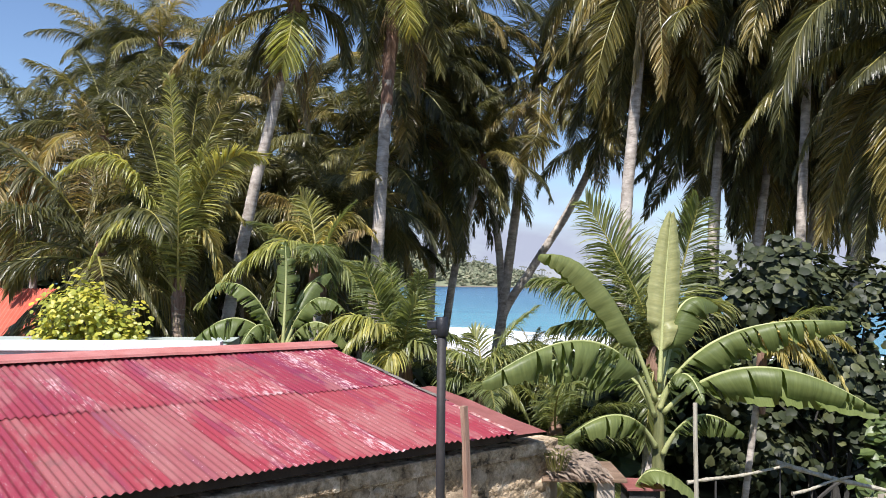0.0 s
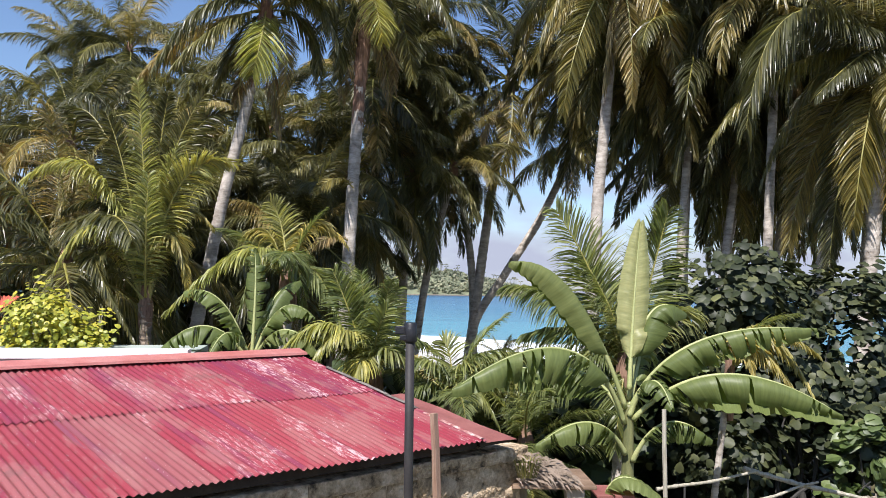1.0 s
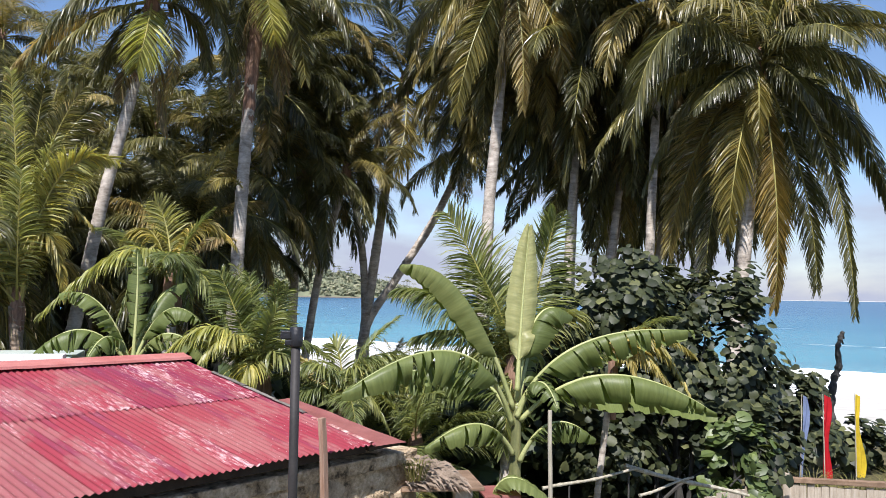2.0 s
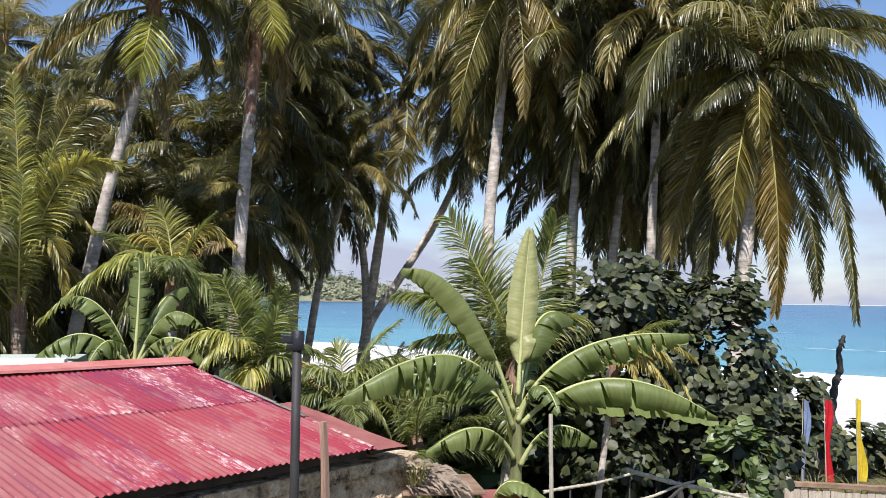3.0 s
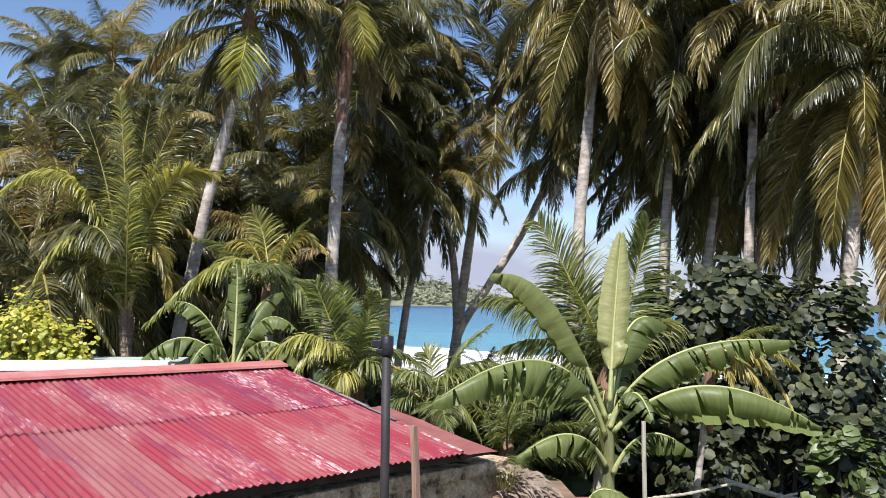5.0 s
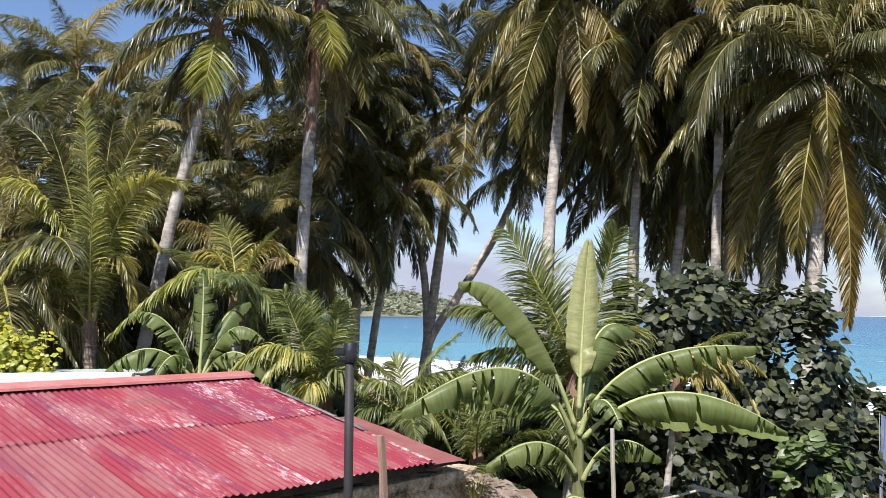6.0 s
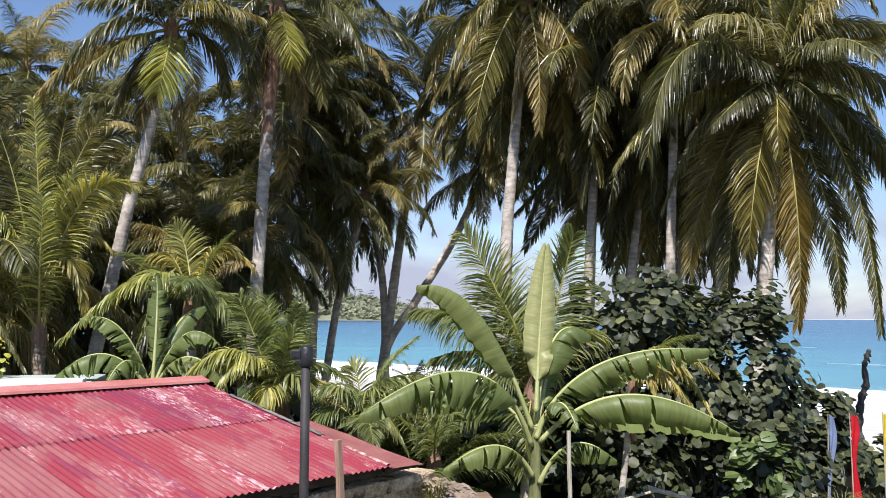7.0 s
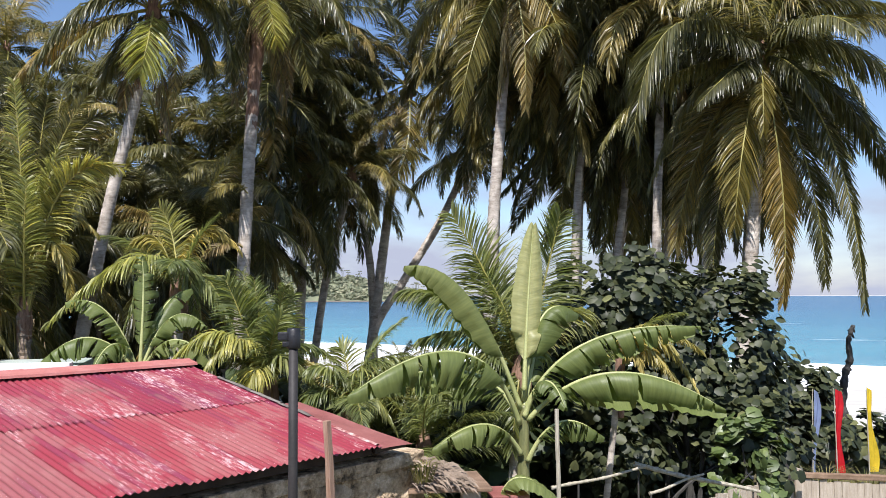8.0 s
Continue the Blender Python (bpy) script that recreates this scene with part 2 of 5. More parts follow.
def roof_material():
    """Red paint over galvanised sheet: bleached and chipped in streaks down the corrugations, some bands purple or salmon."""
    n = Nodes("red_roof_paint", 0.42, 0, 0.5)
    pick = n.random()
    shift = n.tree.nodes.new("ShaderNodeVectorMath")
    shift.operation = "ADD"
    n.link(n.xyz, shift.inputs[0])
    n.link(n.math("MULTIPLY", pick, 71.0), shift.inputs[1])
    at = shift.outputs[0]
    tone = n.ramp(pick, [(0.0, (0.215, 0.026, 0.048)), (0.4, (0.265, 0.034, 0.046)), (0.7, (0.265, 0.040, 0.050)), (0.86, (0.27, 0.085, 0.085)), (1.0, (0.33, 0.085, 0.08))])
    bands = n.noise(1, 3, n.scaled((3.5, 0.25, 1), at))
    tone = n.mix(n.map(bands, 0.53, 0.62, 0, 0.55), tone, (0.15, 0.028, 0.07))
    faded = n.noise(1.3, 6, n.scaled((2.4, 0.6, 1), at), 0.7)
    tone = n.mix(n.map(faded, 0.50, 0.58, 0, 0.62), tone, (0.31, 0.125, 0.115))
    streak = n.noise(1.0, 7, n.scaled((70, 7.0, 1), at), 0.8)
    where = n.noise(1.0, 4, n.scaled((1.8, 0.7, 1), at), 0.6)
    chips = n.map(n.math("ADD", streak, n.math("ADD", n.map(where, 0.35, 0.70, -0.15, 0.11), n.map(n.math("FRACT", n.math("MULTIPLY", pick, 7.3), 0.0), 0, 1, -0.07, 0.07))), 0.58, 0.66)
    tone = n.mix(n.math("MULTIPLY", chips, 0.8), tone, (0.66, 0.46, 0.45))
    specks = n.map(n.noise(42, 3, at), 0.69, 0.72)
    tone = n.mix(specks, tone, (0.75, 0.66, 0.63))
    rust = n.map(n.noise(2.2, 7, at, 0.7), 0.60, 0.68, 0, 0.65)
    tone = n.mix(rust, tone, (0.19, 0.085, 0.075))
    n.base(tone)
    n.link(n.map(streak, 0.3, 0.7, 0.34, 0.6), n.b.inputs["Roughness"])
    n.bump(n.noise(30, 4, at), 0.15, 0.004)
    return n.mat


roof_red = roof_material()


def ground_material():
    n = Nodes("ground_soil_and_sand", 0.95, 0, 0.2)
    split = n.tree.nodes.new("ShaderNodeSeparateXYZ")
    n.link(n.xyz, split.inputs[0])
    shore = n.math("ADD", n.math("ADD", split.outputs["X"], split.outputs["Y"]), n.math("MULTIPLY", n.noise(0.25, 4), 8.0))
    soil = n.ramp(n.noise(1.5, 6), [(0.3, (0.06, 0.05, 0.025)), (0.55, (0.11, 0.10, 0.045)), (0.75, (0.20, 0.16, 0.10))])
    sand = n.ramp(n.noise(0.8, 6), [(0.3, (0.46, 0.435, 0.385)), (0.7, (0.60, 0.58, 0.53))])
    n.base(n.mix(n.map(shore, 46, 51), soil, sand))
    n.bump(n.noise(6, 6), 0.5, 0.05)
    return n.mat


def sea_material():
    n = Nodes("sea_water", 0.3, 0, 0.2)
    split = n.tree.nodes.new("ShaderNodeSeparateXYZ")
    n.link(n.xyz, split.inputs[0])
    off = n.math("ADD", split.outputs["X"], split.outputs["Y"])
    depth = n.map(off, 78, 800)
    colour = n.ramp(depth, [(0.0, (0.17, 0.34, 0.37)), (0.06, (0.07, 0.235, 0.29)), (0.25, (0.028, 0.145, 0.225)), (0.6, (0.018, 0.10, 0.19)), (1.0, (0.014, 0.085, 0.175))])
    lanes = n.noise(1, 5, n.scaled((0.012, 0.05, 1)))
    colour = n.mix(0.5, colour, n.ramp(lanes, [(0.35, (0.55, 0.62, 0.72)), (0.65, (1.4, 1.32, 1.18))]), "MULTIPLY")
    turned = n.tree.nodes.new("ShaderNodeMapping")
    turned.inputs["Rotation"].default_value = (0, 0, radians(45))
    n.link(n.xyz, turned.inputs["Vector"])
    foam = n.noise(1, 7, n.scaled((0.05, 0.20, 1), turned.outputs[0]), 0.65)
    near = n.map(off, 92, 112, 0.40, -0.04)
    white = n.map(n.math("ADD", foam, near), 0.66, 0.72)
    caps = n.map(n.noise(1, 5, n.scaled((0.03, 0.12, 1), turned.outputs[0]), 0.7), 0.66, 0.70)
    white = n.math("MAXIMUM", white, n.math("MULTIPLY", caps, n.map(off, 400, 150, 0, 0.55)))
    n.base(n.mix(white, colour, (0.85, 0.88, 0.88)))
    n.link(n.map(white, 0, 1, 0.25, 0.9), n.b.inputs["Roughness"])
    n.bump(n.noise(1, 6, n.scaled((0.5, 1.0, 1), turned.outputs[0])), 0.5, 0.3)
    return n.mat


ground_mix, sea_water = ground_material(), sea_material()
foam_white = plain("sea_foam", [(0.3, (0.70, 0.76, 0.77)), (0.7, (0.88, 0.90, 0.90))], 0.9, 1.5, bump=0.6, distance=0.1, fine=5)


def cloth(name, colour):
    n = Nodes(name, 0.75, 0, 0.2)
    n.base(n.mix(0.5, colour, n.ramp(n.noise(5, 4), [(0.3, (0.6, 0.6, 0.6)), (0.7, (1.3, 1.3, 1.3))]), "MULTIPLY"))
    n.translucent(0.35, (1.2, 1.2, 1.2))
    return n.mat


# ---- building helpers ----
def mesh_of(name, verts, faces, material, uvs=None, smooth=False):
    me = bpy.data.meshes.new(name)
    me.from_pydata([tuple(v) for v in verts], [], faces)
    me.materials.append(material)
    if uvs is not None:
        layer = me.uv_layers.new(name="UVMap")
        for loop in me.loops:
            layer.data[loop.index].uv = uvs[loop.vertex_index]
    if smooth:
        me.shade_smooth()
    me.update()
    return me


def part(name, me, parent=None, label="", at=None):
    ob = new(name, me)
    if parent is not None:
        ob.parent = parent
    if at is not None:
        ob.matrix_basis = at
    return tagged(ob, label) if label else ob


def thing(name, label, category, at=(0, 0, 0), group="", kind="", turn=0.0):
    ob = new(name)
    ob.empty_display_size = 0.1
    ob.matrix_basis = pose(*at, 0, 0, turn)
    return tagged(ob, label, category, group, kind)


def tube(points, radii, sides=10, rings_wobble=0.0, caps=True):
    """Vertices and faces of a round tube along points."""
    verts, faces = [], []
    pts = [Vector(p) for p in points]
    for i, p in enumerate(pts):
        d = (pts[min(i + 1, len(pts) - 1)] - pts[max(i - 1, 0)]).normalized()
        side = d.cross(Vector((0, 1, 0.03))).normalized() if abs(d.y) < 0.9 else d.cross(Vector((1, 0, 0))).normalized()
        up = side.cross(d)
        for k in range(sides):
            a = 2 * math.pi * k / sides
            r = radii[i] * (1 + rings_wobble * random.uniform(-1, 1))
            verts.append(p + (side * math.cos(a) + up * math.sin(a)) * r)
    for i in range(len(pts) - 1):
        for k in range(sides):
            a, b = i * sides + k, i * sides + (k + 1) % sides
            faces.append((a, b, b + sides, a + sides))
    if caps:
        faces.append(tuple(range(sides))[::-1])
        faces.append(tuple(range(len(verts) - sides, len(verts))))
    return verts, faces


def box(x0, y0, z0, x1, y1, z1, bevel=0.01, rough=0.0):
    """A bevelled block as vertices and faces."""
    bm = bmesh.new()
    bmesh.ops.create_cube(bm, size=1.0)
    for v in bm.verts:
        v.co = Vector(((x0 + x1) / 2 + v.co.x * (x1 - x0), (y0 + y1) / 2 + v.co.y * (y1 - y0), (z0 + z1) / 2 + v.co.z * (z1 - z0)))
    if bevel:
        bmesh.ops.bevel(bm, geom=bm.edges[:], offset=bevel, segments=2, affect="EDGES", profile=0.6)
    if rough:
        for v in bm.verts:
            v.co += Vector([random.uniform(-rough, rough) for _ in range(3)])
    bm.verts.index_update()
    out = [v.co.copy() for v in bm.verts], [tuple(v.index for v in f.verts) for f in bm.faces]
    bm.free()
    return out


def bezier(a, b, c, n):
    a, b, c = Vector(a), Vector(b), Vector(c)
    return [a * (1 - s) ** 2 + b * 2 * s * (1 - s) + c * s * s for s in (i / n for i in range(n + 1))]


def through_points(points, n):
    """A smooth line through a few points."""
    pts = [Vector(p) for p in points]
    pts = [2 * pts[0] - pts[1]] + pts + [2 * pts[-1] - pts[-2]]
    out = []
    for i in range(1, len(pts) - 2):
        for k in range(n):
            s = k / n
            p0, p1, p2, p3 = pts[i - 1:i + 3]
            out.append(0.5 * (2 * p1 + (p2 - p0) * s + (2 * p0 - 5 * p1 + 4 * p2 - p3) * s ** 2 + (3 * p1 - p0 - 3 * p2 + p3) * s ** 3))
    return out + [pts[-2]]


# ---- ground, beach, sea, headland ----
def shore_height(x, y):
    s = x + y
    for a, b, za, zb in ((-1e9, 38, 0, 0), (38, 52, 0, -0.9), (52, 78, -0.9, -1.52), (78, 170, -1.52, -4), (170, 1e9, -4, -4)):
        if s <= b:
            z = za + (zb - za) * max(0.0, (s - a) / (b - a))
            break
    if s < 50:
        z += 0.10 * noise.noise(Vector((x * 0.2, y * 0.2, 0)))
    return z


def build_ground():
    xs = sorted({*np.linspace(-60, 90, 101).round(2), -4500, -1500, -500, -180, -100, 140, 240, 600, 1500, 4500})
    ys = sorted({*np.linspace(-30, 130, 107).round(2), -3000, -500, -100, 200, 400, 1200, 4600})
    verts = [(x, y, shore_height(x, y)) for y in ys for x in xs]
    w = len(xs)
    faces = [(j * w + i, j * w + i + 1, (j + 1) * w + i + 1, (j + 1) * w + i) for j in range(len(ys) - 1) for i in range(w - 1)]
    tagged(part("ground", mesh_of("ground", verts, faces, ground_mix, smooth=True)), "brown soil running down to a pale sandy beach", "ground", kind="structure")


def build_sea():
    verts, faces = [], []
    along = [-2500, -900, -400, *range(-200, 201, 20), 400, 900, 2500, 4000]
    out = [70, 74, 78, 82, 86, 90, 94, 98, 102, 106, 110, 115, 120, 126, 132, 140, 150, 165, 185, 220, 300, 450, 800, 1500, 2600, 4000]
    for s in out:
        for a in along:
            x, y = (s + a) / 2, (s - a) / 2
            x, y = s / 2 + a * 0.7, s / 2 - a * 0.7
            swell = 0.12 * math.sin(s * 0.45 + 0.6 * noise.noise(Vector((a * 0.03, s * 0.02, 1)))) if s < 200 else 0
            verts.append((x, y, -1.5 + swell * noise.noise(Vector((a * 0.05, s * 0.05, 4)))))
    w = len(along)
    faces = [(j * w + i, j * w + i + 1, (j + 1) * w + i + 1, (j + 1) * w + i) for j in range(len(out) - 1) for i in range(w - 1)]
    tagged(part("water", mesh_of("water", verts, faces, sea_water, smooth=True)), "turquoise sea with white surf, deep blue farther out", "sea", kind="structure")


def breaker(s, a0, a1, height, depth, seed):
    """A line of breaking foam parallel to the shore."""
    rng = random.Random(seed)
    verts, faces = [], []
    n = 140
    for i in range(n + 1):
        a = a0 + (a1 - a0) * i / n
        grow = max(0.0, 0.35 + 0.9 * noise.noise(Vector((a * 0.06, s, seed)))) * math.sin(math.pi * i / n) ** 0.5
        sh = s + 3.0 * noise.noise(Vector((a * 0.025, seed, 2)))
        for k in range(7):
            q = k / 6
            jag = 1 + 0.35 * rng.uniform(-1, 1)
            ss = sh + depth * (q - 0.3) * (0.4 + grow)
            z = -1.53 + height * grow * math.sin(math.pi * q ** 0.6) * jag
            verts.append((ss / 2 + a * 0.7, ss / 2 - a * 0.7, z))
    faces = [(i * 7 + k, i * 7 + k + 1, i * 7 + k + 8, i * 7 + k + 7) for i in range(n) for k in range(6)]
    tagged(part("breaking_wave", mesh_of("breaking_wave", verts, faces, foam_white, smooth=True)), "white foaming crest of a breaking wave", "wave", "breakers along the beach")


def clump(rng, centre, radius, count, size, flat=0.5):
    """Small leaf quads scattered over a rounded volume."""
    verts, faces = [], []
    for _ in range(count):
        d = Vector((rng.gauss(0, 1), rng.gauss(0, 1), rng.gauss(0, 1))).normalized() * radius * rng.uniform(0.55, 1.05)
        p = Vector(centre) + Vector((d.x, d.y, d.z * flat))
        a = Vector((rng.gauss(0, 1), rng.gauss(0, 1), rng.gauss(0, 0.6))).normalized()
        b = a.orthogonal().normalized()
        s = size * rng.uniform(0.6, 1.3)
        k = len(verts)
        verts += [p - a * s, p + b * s * 0.5, p + a * s, p - b * s * 0.5]
        faces.append((k, k + 1, k + 2, k + 3))
    return verts, faces


def build_headland():
    head = thing("headland", "low headland covered with green coconut forest across the bay", "headland", (0, 900, -1.5), kind="structure")
    xs = [-420, -330, -250, -180, -120, -80, -40, 0, 40, 80, 110, 130, 142]
    top = [100, 92, 80, 68, 58, 52, 44, 35, 26, 18, 11, 6, 0.5]
    verts, faces = [], []
    for x, h in zip(xs, top):
        for k, (dy, f) in enumerate(((-40, -0.02), (-32, 0.10), (-10, 0.55), (25, 0.95), (80, 1.0), (160, 0.3))):
            verts.append((x, dy, h * f))
    faces = [(i * 6 + k, i * 6 + 6 + k, i * 6 + 7 + k, i * 6 + k + 1) for i in range(len(xs) - 1) for k in range(5)]
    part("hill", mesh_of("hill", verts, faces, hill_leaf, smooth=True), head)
    rng = random.Random(5)
    verts, faces = [], []
    for _ in range(1500):
        x = rng.uniform(-260, 138)
        h = float(np.interp(x, xs, top))
        q = rng.random()
        y, z = -34 + 62 * q, h * (0.08 + 0.9 * q ** 0.8)
        r = rng.uniform(2.2, 4.2) * (0.5 if x > 115 else 1)
        v, f = clump(rng, (x, y, z + r * 0.3), r, 16, r * 0.62, 0.75)
        faces += [tuple(i + len(verts) for i in t) for t in f]
        verts += v
    for _ in range(150):
        x = rng.uniform(-260, 120)
        h = float(np.interp(x, xs, top))
        q = rng.choice((0.97, 1.0, 0.9, 0.4))
        y, z, tall = -34 + 62 * q, h * (0.08 + 0.9 * q ** 0.8), rng.uniform(5, 9)
        k = len(verts)
        verts += [(x - 0.2, y, z), (x + 0.2, y, z), (x + 0.2, y, z + tall), (x - 0.2, y, z + tall)]
        faces.append((k, k + 1, k + 2, k + 3))
        for m in range(9):
            a = rng.uniform(0, 6.28)
            k = len(verts)
            c = Vector((x, y, z + tall))
            o = Vector((math.cos(a), math.sin(a), 0.15))
            verts += [c, c + o * 1.6 + Vector((0, 0, 0.9)), c + o * 3.0 + Vector((0, 0, -0.6)), c + o * 1.5 + Vector((0, 0, -0.1))]
            faces.append((k, k + 1, k + 2, k + 3))
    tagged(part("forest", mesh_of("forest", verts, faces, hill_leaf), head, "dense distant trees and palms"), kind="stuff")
    v, f = box(-300, -44, -0.6, 135, -33, 0.9, 0.3)
    part("shore", mesh_of("shore", v, f, dry_thatch), head, "pale strip of far beach")


# ---- corrugated-roof house ----
U, N = Vector((0.755, 0.656, 0)), Vector((-0.656, 0.755, 0))
CORNER, EAVE_Z, PITCH = Vector((0.78, 9.05, 0)), 2.48, 0.18
HOUSE = Matrix(((U.x, N.x, 0, CORNER.x), (U.y, N.y, 0, CORNER.y), (0, 0, 1, 0), (0, 0, 0, 1)))
SLOPE = 3.72


def sheet_mesh(width, length, wave=0.076, depth=0.011, thick=0.0012):
    """One corrugated sheet: waves across x, length along y, a little uneven at its end."""
    n = int(width / wave * 6)
    verts, faces, rows = [], [], 5
    for j in range(rows):
        for i in range(n + 1):
            x = width * i / n
            sag = 0.004 * noise.noise(Vector((x * 3, j * 0.7, width)))
            verts.append((x, length * j / (rows - 1), depth * math.cos(2 * math.pi * x / wave) + sag))
    w = n + 1
    faces = [(j * w + i, j * w + i + 1, (j + 1) * w + i + 1, (j + 1) * w + i) for j in range(rows - 1) for i in range(n)]
    return mesh_of("roof_sheet", verts, faces, roof_red, smooth=True)


def build_house():
    house = thing("house", "small house with peeling red corrugated roof and rough block walls", "house")
    house.matrix_basis = HOUSE
    slope = math.degrees(math.atan(PITCH))
    long = SLOPE / math.cos(radians(slope))
    rng = random.Random(3)
    step = 0.76
    lower, upper = sheet_mesh(0.84, long * 0.55), sheet_mesh(0.84, long * 0.50)
    for i in range(11):
        u = -0.80 - i * step
        for row, me in ((0, lower), (1, upper)):
            run = (0.0 if row == 0 else long * 0.50) + 0.03 * rng.uniform(-1, 1)
            lift = 0.011 * row + 0.002 * (i % 2) + 0.004
            m = pose(u, 0, EAVE_Z, slope) @ pose(0, run, lift, 0, 0, 0.08 * rng.uniform(-1, 1))
            part("roof_sheet", me, house, at=m)
    back = sheet_mesh(0.84, long)
    for i in range(11):
        part("roof_sheet", back, house, at=pose(-0.80 - i * step + 0.84, SLOPE * 2, EAVE_Z, slope, 0, 180) @ pose(0, 0, 0.004 + 0.003 * (i % 2)))
    # ridge cap, folded over the top
    zr = EAVE_Z + PITCH * SLOPE
    prof = [(-0.20, -0.018), (-0.19, 0.012), (-0.05, 0.045), (0, 0.062), (0.05, 0.045), (0.20, 0.012)]
    for i in range(4):
        u0, u1 = 0.10 - i * 2.2, 0.10 - i * 2.2 - 2.25
        lift = 0.030 + 0.004 * (i % 2)
        verts = [(u, SLOPE + a, zr + b + lift) for u in (u0, (u0 + u1) / 2, u1) for a, b in prof]
        faces = [(j * 6 + k, j * 6 + k + 1, j * 6 + k + 7, j * 6 + k + 6) for j in range(2) for k in range(5)]
        part("ridge_cap", mesh_of("ridge_cap", verts, faces, ridge_paint), house, "salmon-red folded ridge cap")
    # verge: timber and worn grey flashing along the gable edge
    v, f = box(0.03, 0.05, -0.10, 0.09, long + 0.05, -0.015, 0.006, 0.004)
    part("verge_board", mesh_of("verge_board", v, f, fascia_wood), house, at=pose(0, 0, EAVE_Z, slope))
    for i, (a, b) in enumerate(((1.15, 1.75), (1.70, 2.35), (2.30, 3.0))):
        verts = []
        for j in range(9):
            y = a + (b - a) * j / 8
            wob = 0.02 * noise.noise(Vector((y * 4, i, 0)))
            verts += [(0.0 + wob, y, 0.018), (0.045, y, 0.026 + wob), (0.085 + wob, y, 0.012 + wob), (0.09, y, -0.07 + wob)]
        faces = [(j * 4 + k, j * 4 + k + 1, j * 4 + k + 5, j * 4 + k + 4) for j in range(8) for k in range(3)]
        part("flashing", mesh_of("flashing", verts, faces, verge_metal), house, "bent grey metal flashing", at=pose(0, 0, EAVE_Z + 0.006 * i, slope))
    verts = []
    for j in range(25):
        y = 0.02 + 0.95 * j / 24
        wob = 0.012 * noise.noise(Vector((y * 7, 3, 0)))
        verts += [(-0.035 + wob, y, 0.016), (0.0, y, 0.024), (0.035 + wob, y, 0.014), (0.040, y, -0.030)]
    faces = [(j * 4 + k, j * 4 + k + 1, j * 4 + k + 5, j * 4 + k + 4) for j in range(24) for k in range(3)]
    part("flashing", mesh_of("flashing", verts, faces, worn_edge), house, "bleached pinkish metal edge strip", at=pose(0, 0, EAVE_Z, slope))
    # purlins and the dark fascia below the eave
    v, f = box(-8.4, 0.10, EAVE_Z - 0.10, 0.0, 0.16, EAVE_Z - 0.012, 0.006)
    part("fascia", mesh_of("fascia", v, f, fascia_wood), house, "dark weathered fascia board")
    # lower side roof of dull red sheet
    side = []
    for i in range(8):
        for j in range(121):
            y = -0.02 + 1.85 * j / 120
            x = 0.02 + 0.50 * i / 7 * (1 - 0.10 * y)
            side.append((x, y, 0.006 * math.cos(2 * math.pi * x / 0.076) - 0.02 * i / 7 + 0.006 * noise.noise(Vector((x * 5, y * 3, 2)))))
    faces = [(i * 121 + j, i * 121 + 121 + j, i * 121 + 122 + j, i * 121 + j + 1) for i in range(7) for j in range(120)]
    part("side_roof_sheet", mesh_of("side_roof_sheet", side, faces, dull_red, smooth=True), house, "dull salmon-red sheet", at=pose(0, 0, EAVE_Z - 0.018, slope))
    v, f = box(0.0, 0.05, EAVE_Z - 0.075, 0.48, 0.09, EAVE_Z - 0.035, 0.006)
    part("side_purlin", mesh_of("side_purlin", v, f, fascia_wood), house, "dark timber edge")
    # walls: core, coping, and rough blocks proud of it
    core = []
    for x0, y0, x1, y1 in ((-8.2, 0.22, 0.80, 0.36), (0.66, 0.36, 0.80, 7.2), (-8.2, 7.06, 0.66, 7.2), (-8.2, 0.36, -8.06, 7.06)):
        v, f = box(x0, y0, 0.0, x1, y1, 2.16, 0.01)
        core.append(part("wall", mesh_of("wall", v, f, mortar), house, "mortar-smeared block wall"))
    for i in range(6):
        x1 = 0.86 - i * 1.5
        v, f = box(x1 - 1.5, 0.12, 2.16, x1, 0.40, 2.31, 0.014, 0.008)
        part("ring_beam", mesh_of("ring_beam", v, f, plaster_mix), house, "rough concrete beam along the wall top")
    v, f = box(0.60, 0.40, 2.16, 0.86, 7.2, 2.30, 0.014, 0.008)
    part("ring_beam", mesh_of("ring_beam", v, f, plaster_mix), house)
    shapes = []
    for k in range(6):
        v, f = box(-0.192, -0.03, -0.095, 0.192, 0.03, 0.095, 0.02, 0.012)
        shapes.append(mesh_of("block", v, f, concrete))
    for row in range(10):
        for col in range(20):
            u = 0.62 - col * 0.40 - (0.2 if row % 2 else 0)
            z = 2.06 - row * 0.205
            part("block", rng.choice(shapes), core[0], at=pose(u, 0.21 + 0.008 * rng.uniform(-1, 1), z, rng.uniform(-2, 2), rng.uniform(-1, 1), rng.uniform(-2, 2)))
    plaster_patches(core[0], rng)
    plaster_coat(core[0])
    for row in range(10):
        for col in range(6):
            part("block", rng.choice(shapes), core[1], at=pose(0.81, 0.55 + col * 0.40 + (0.2 if row % 2 else 0), 2.06 - row * 0.205, 0, 0, 90))


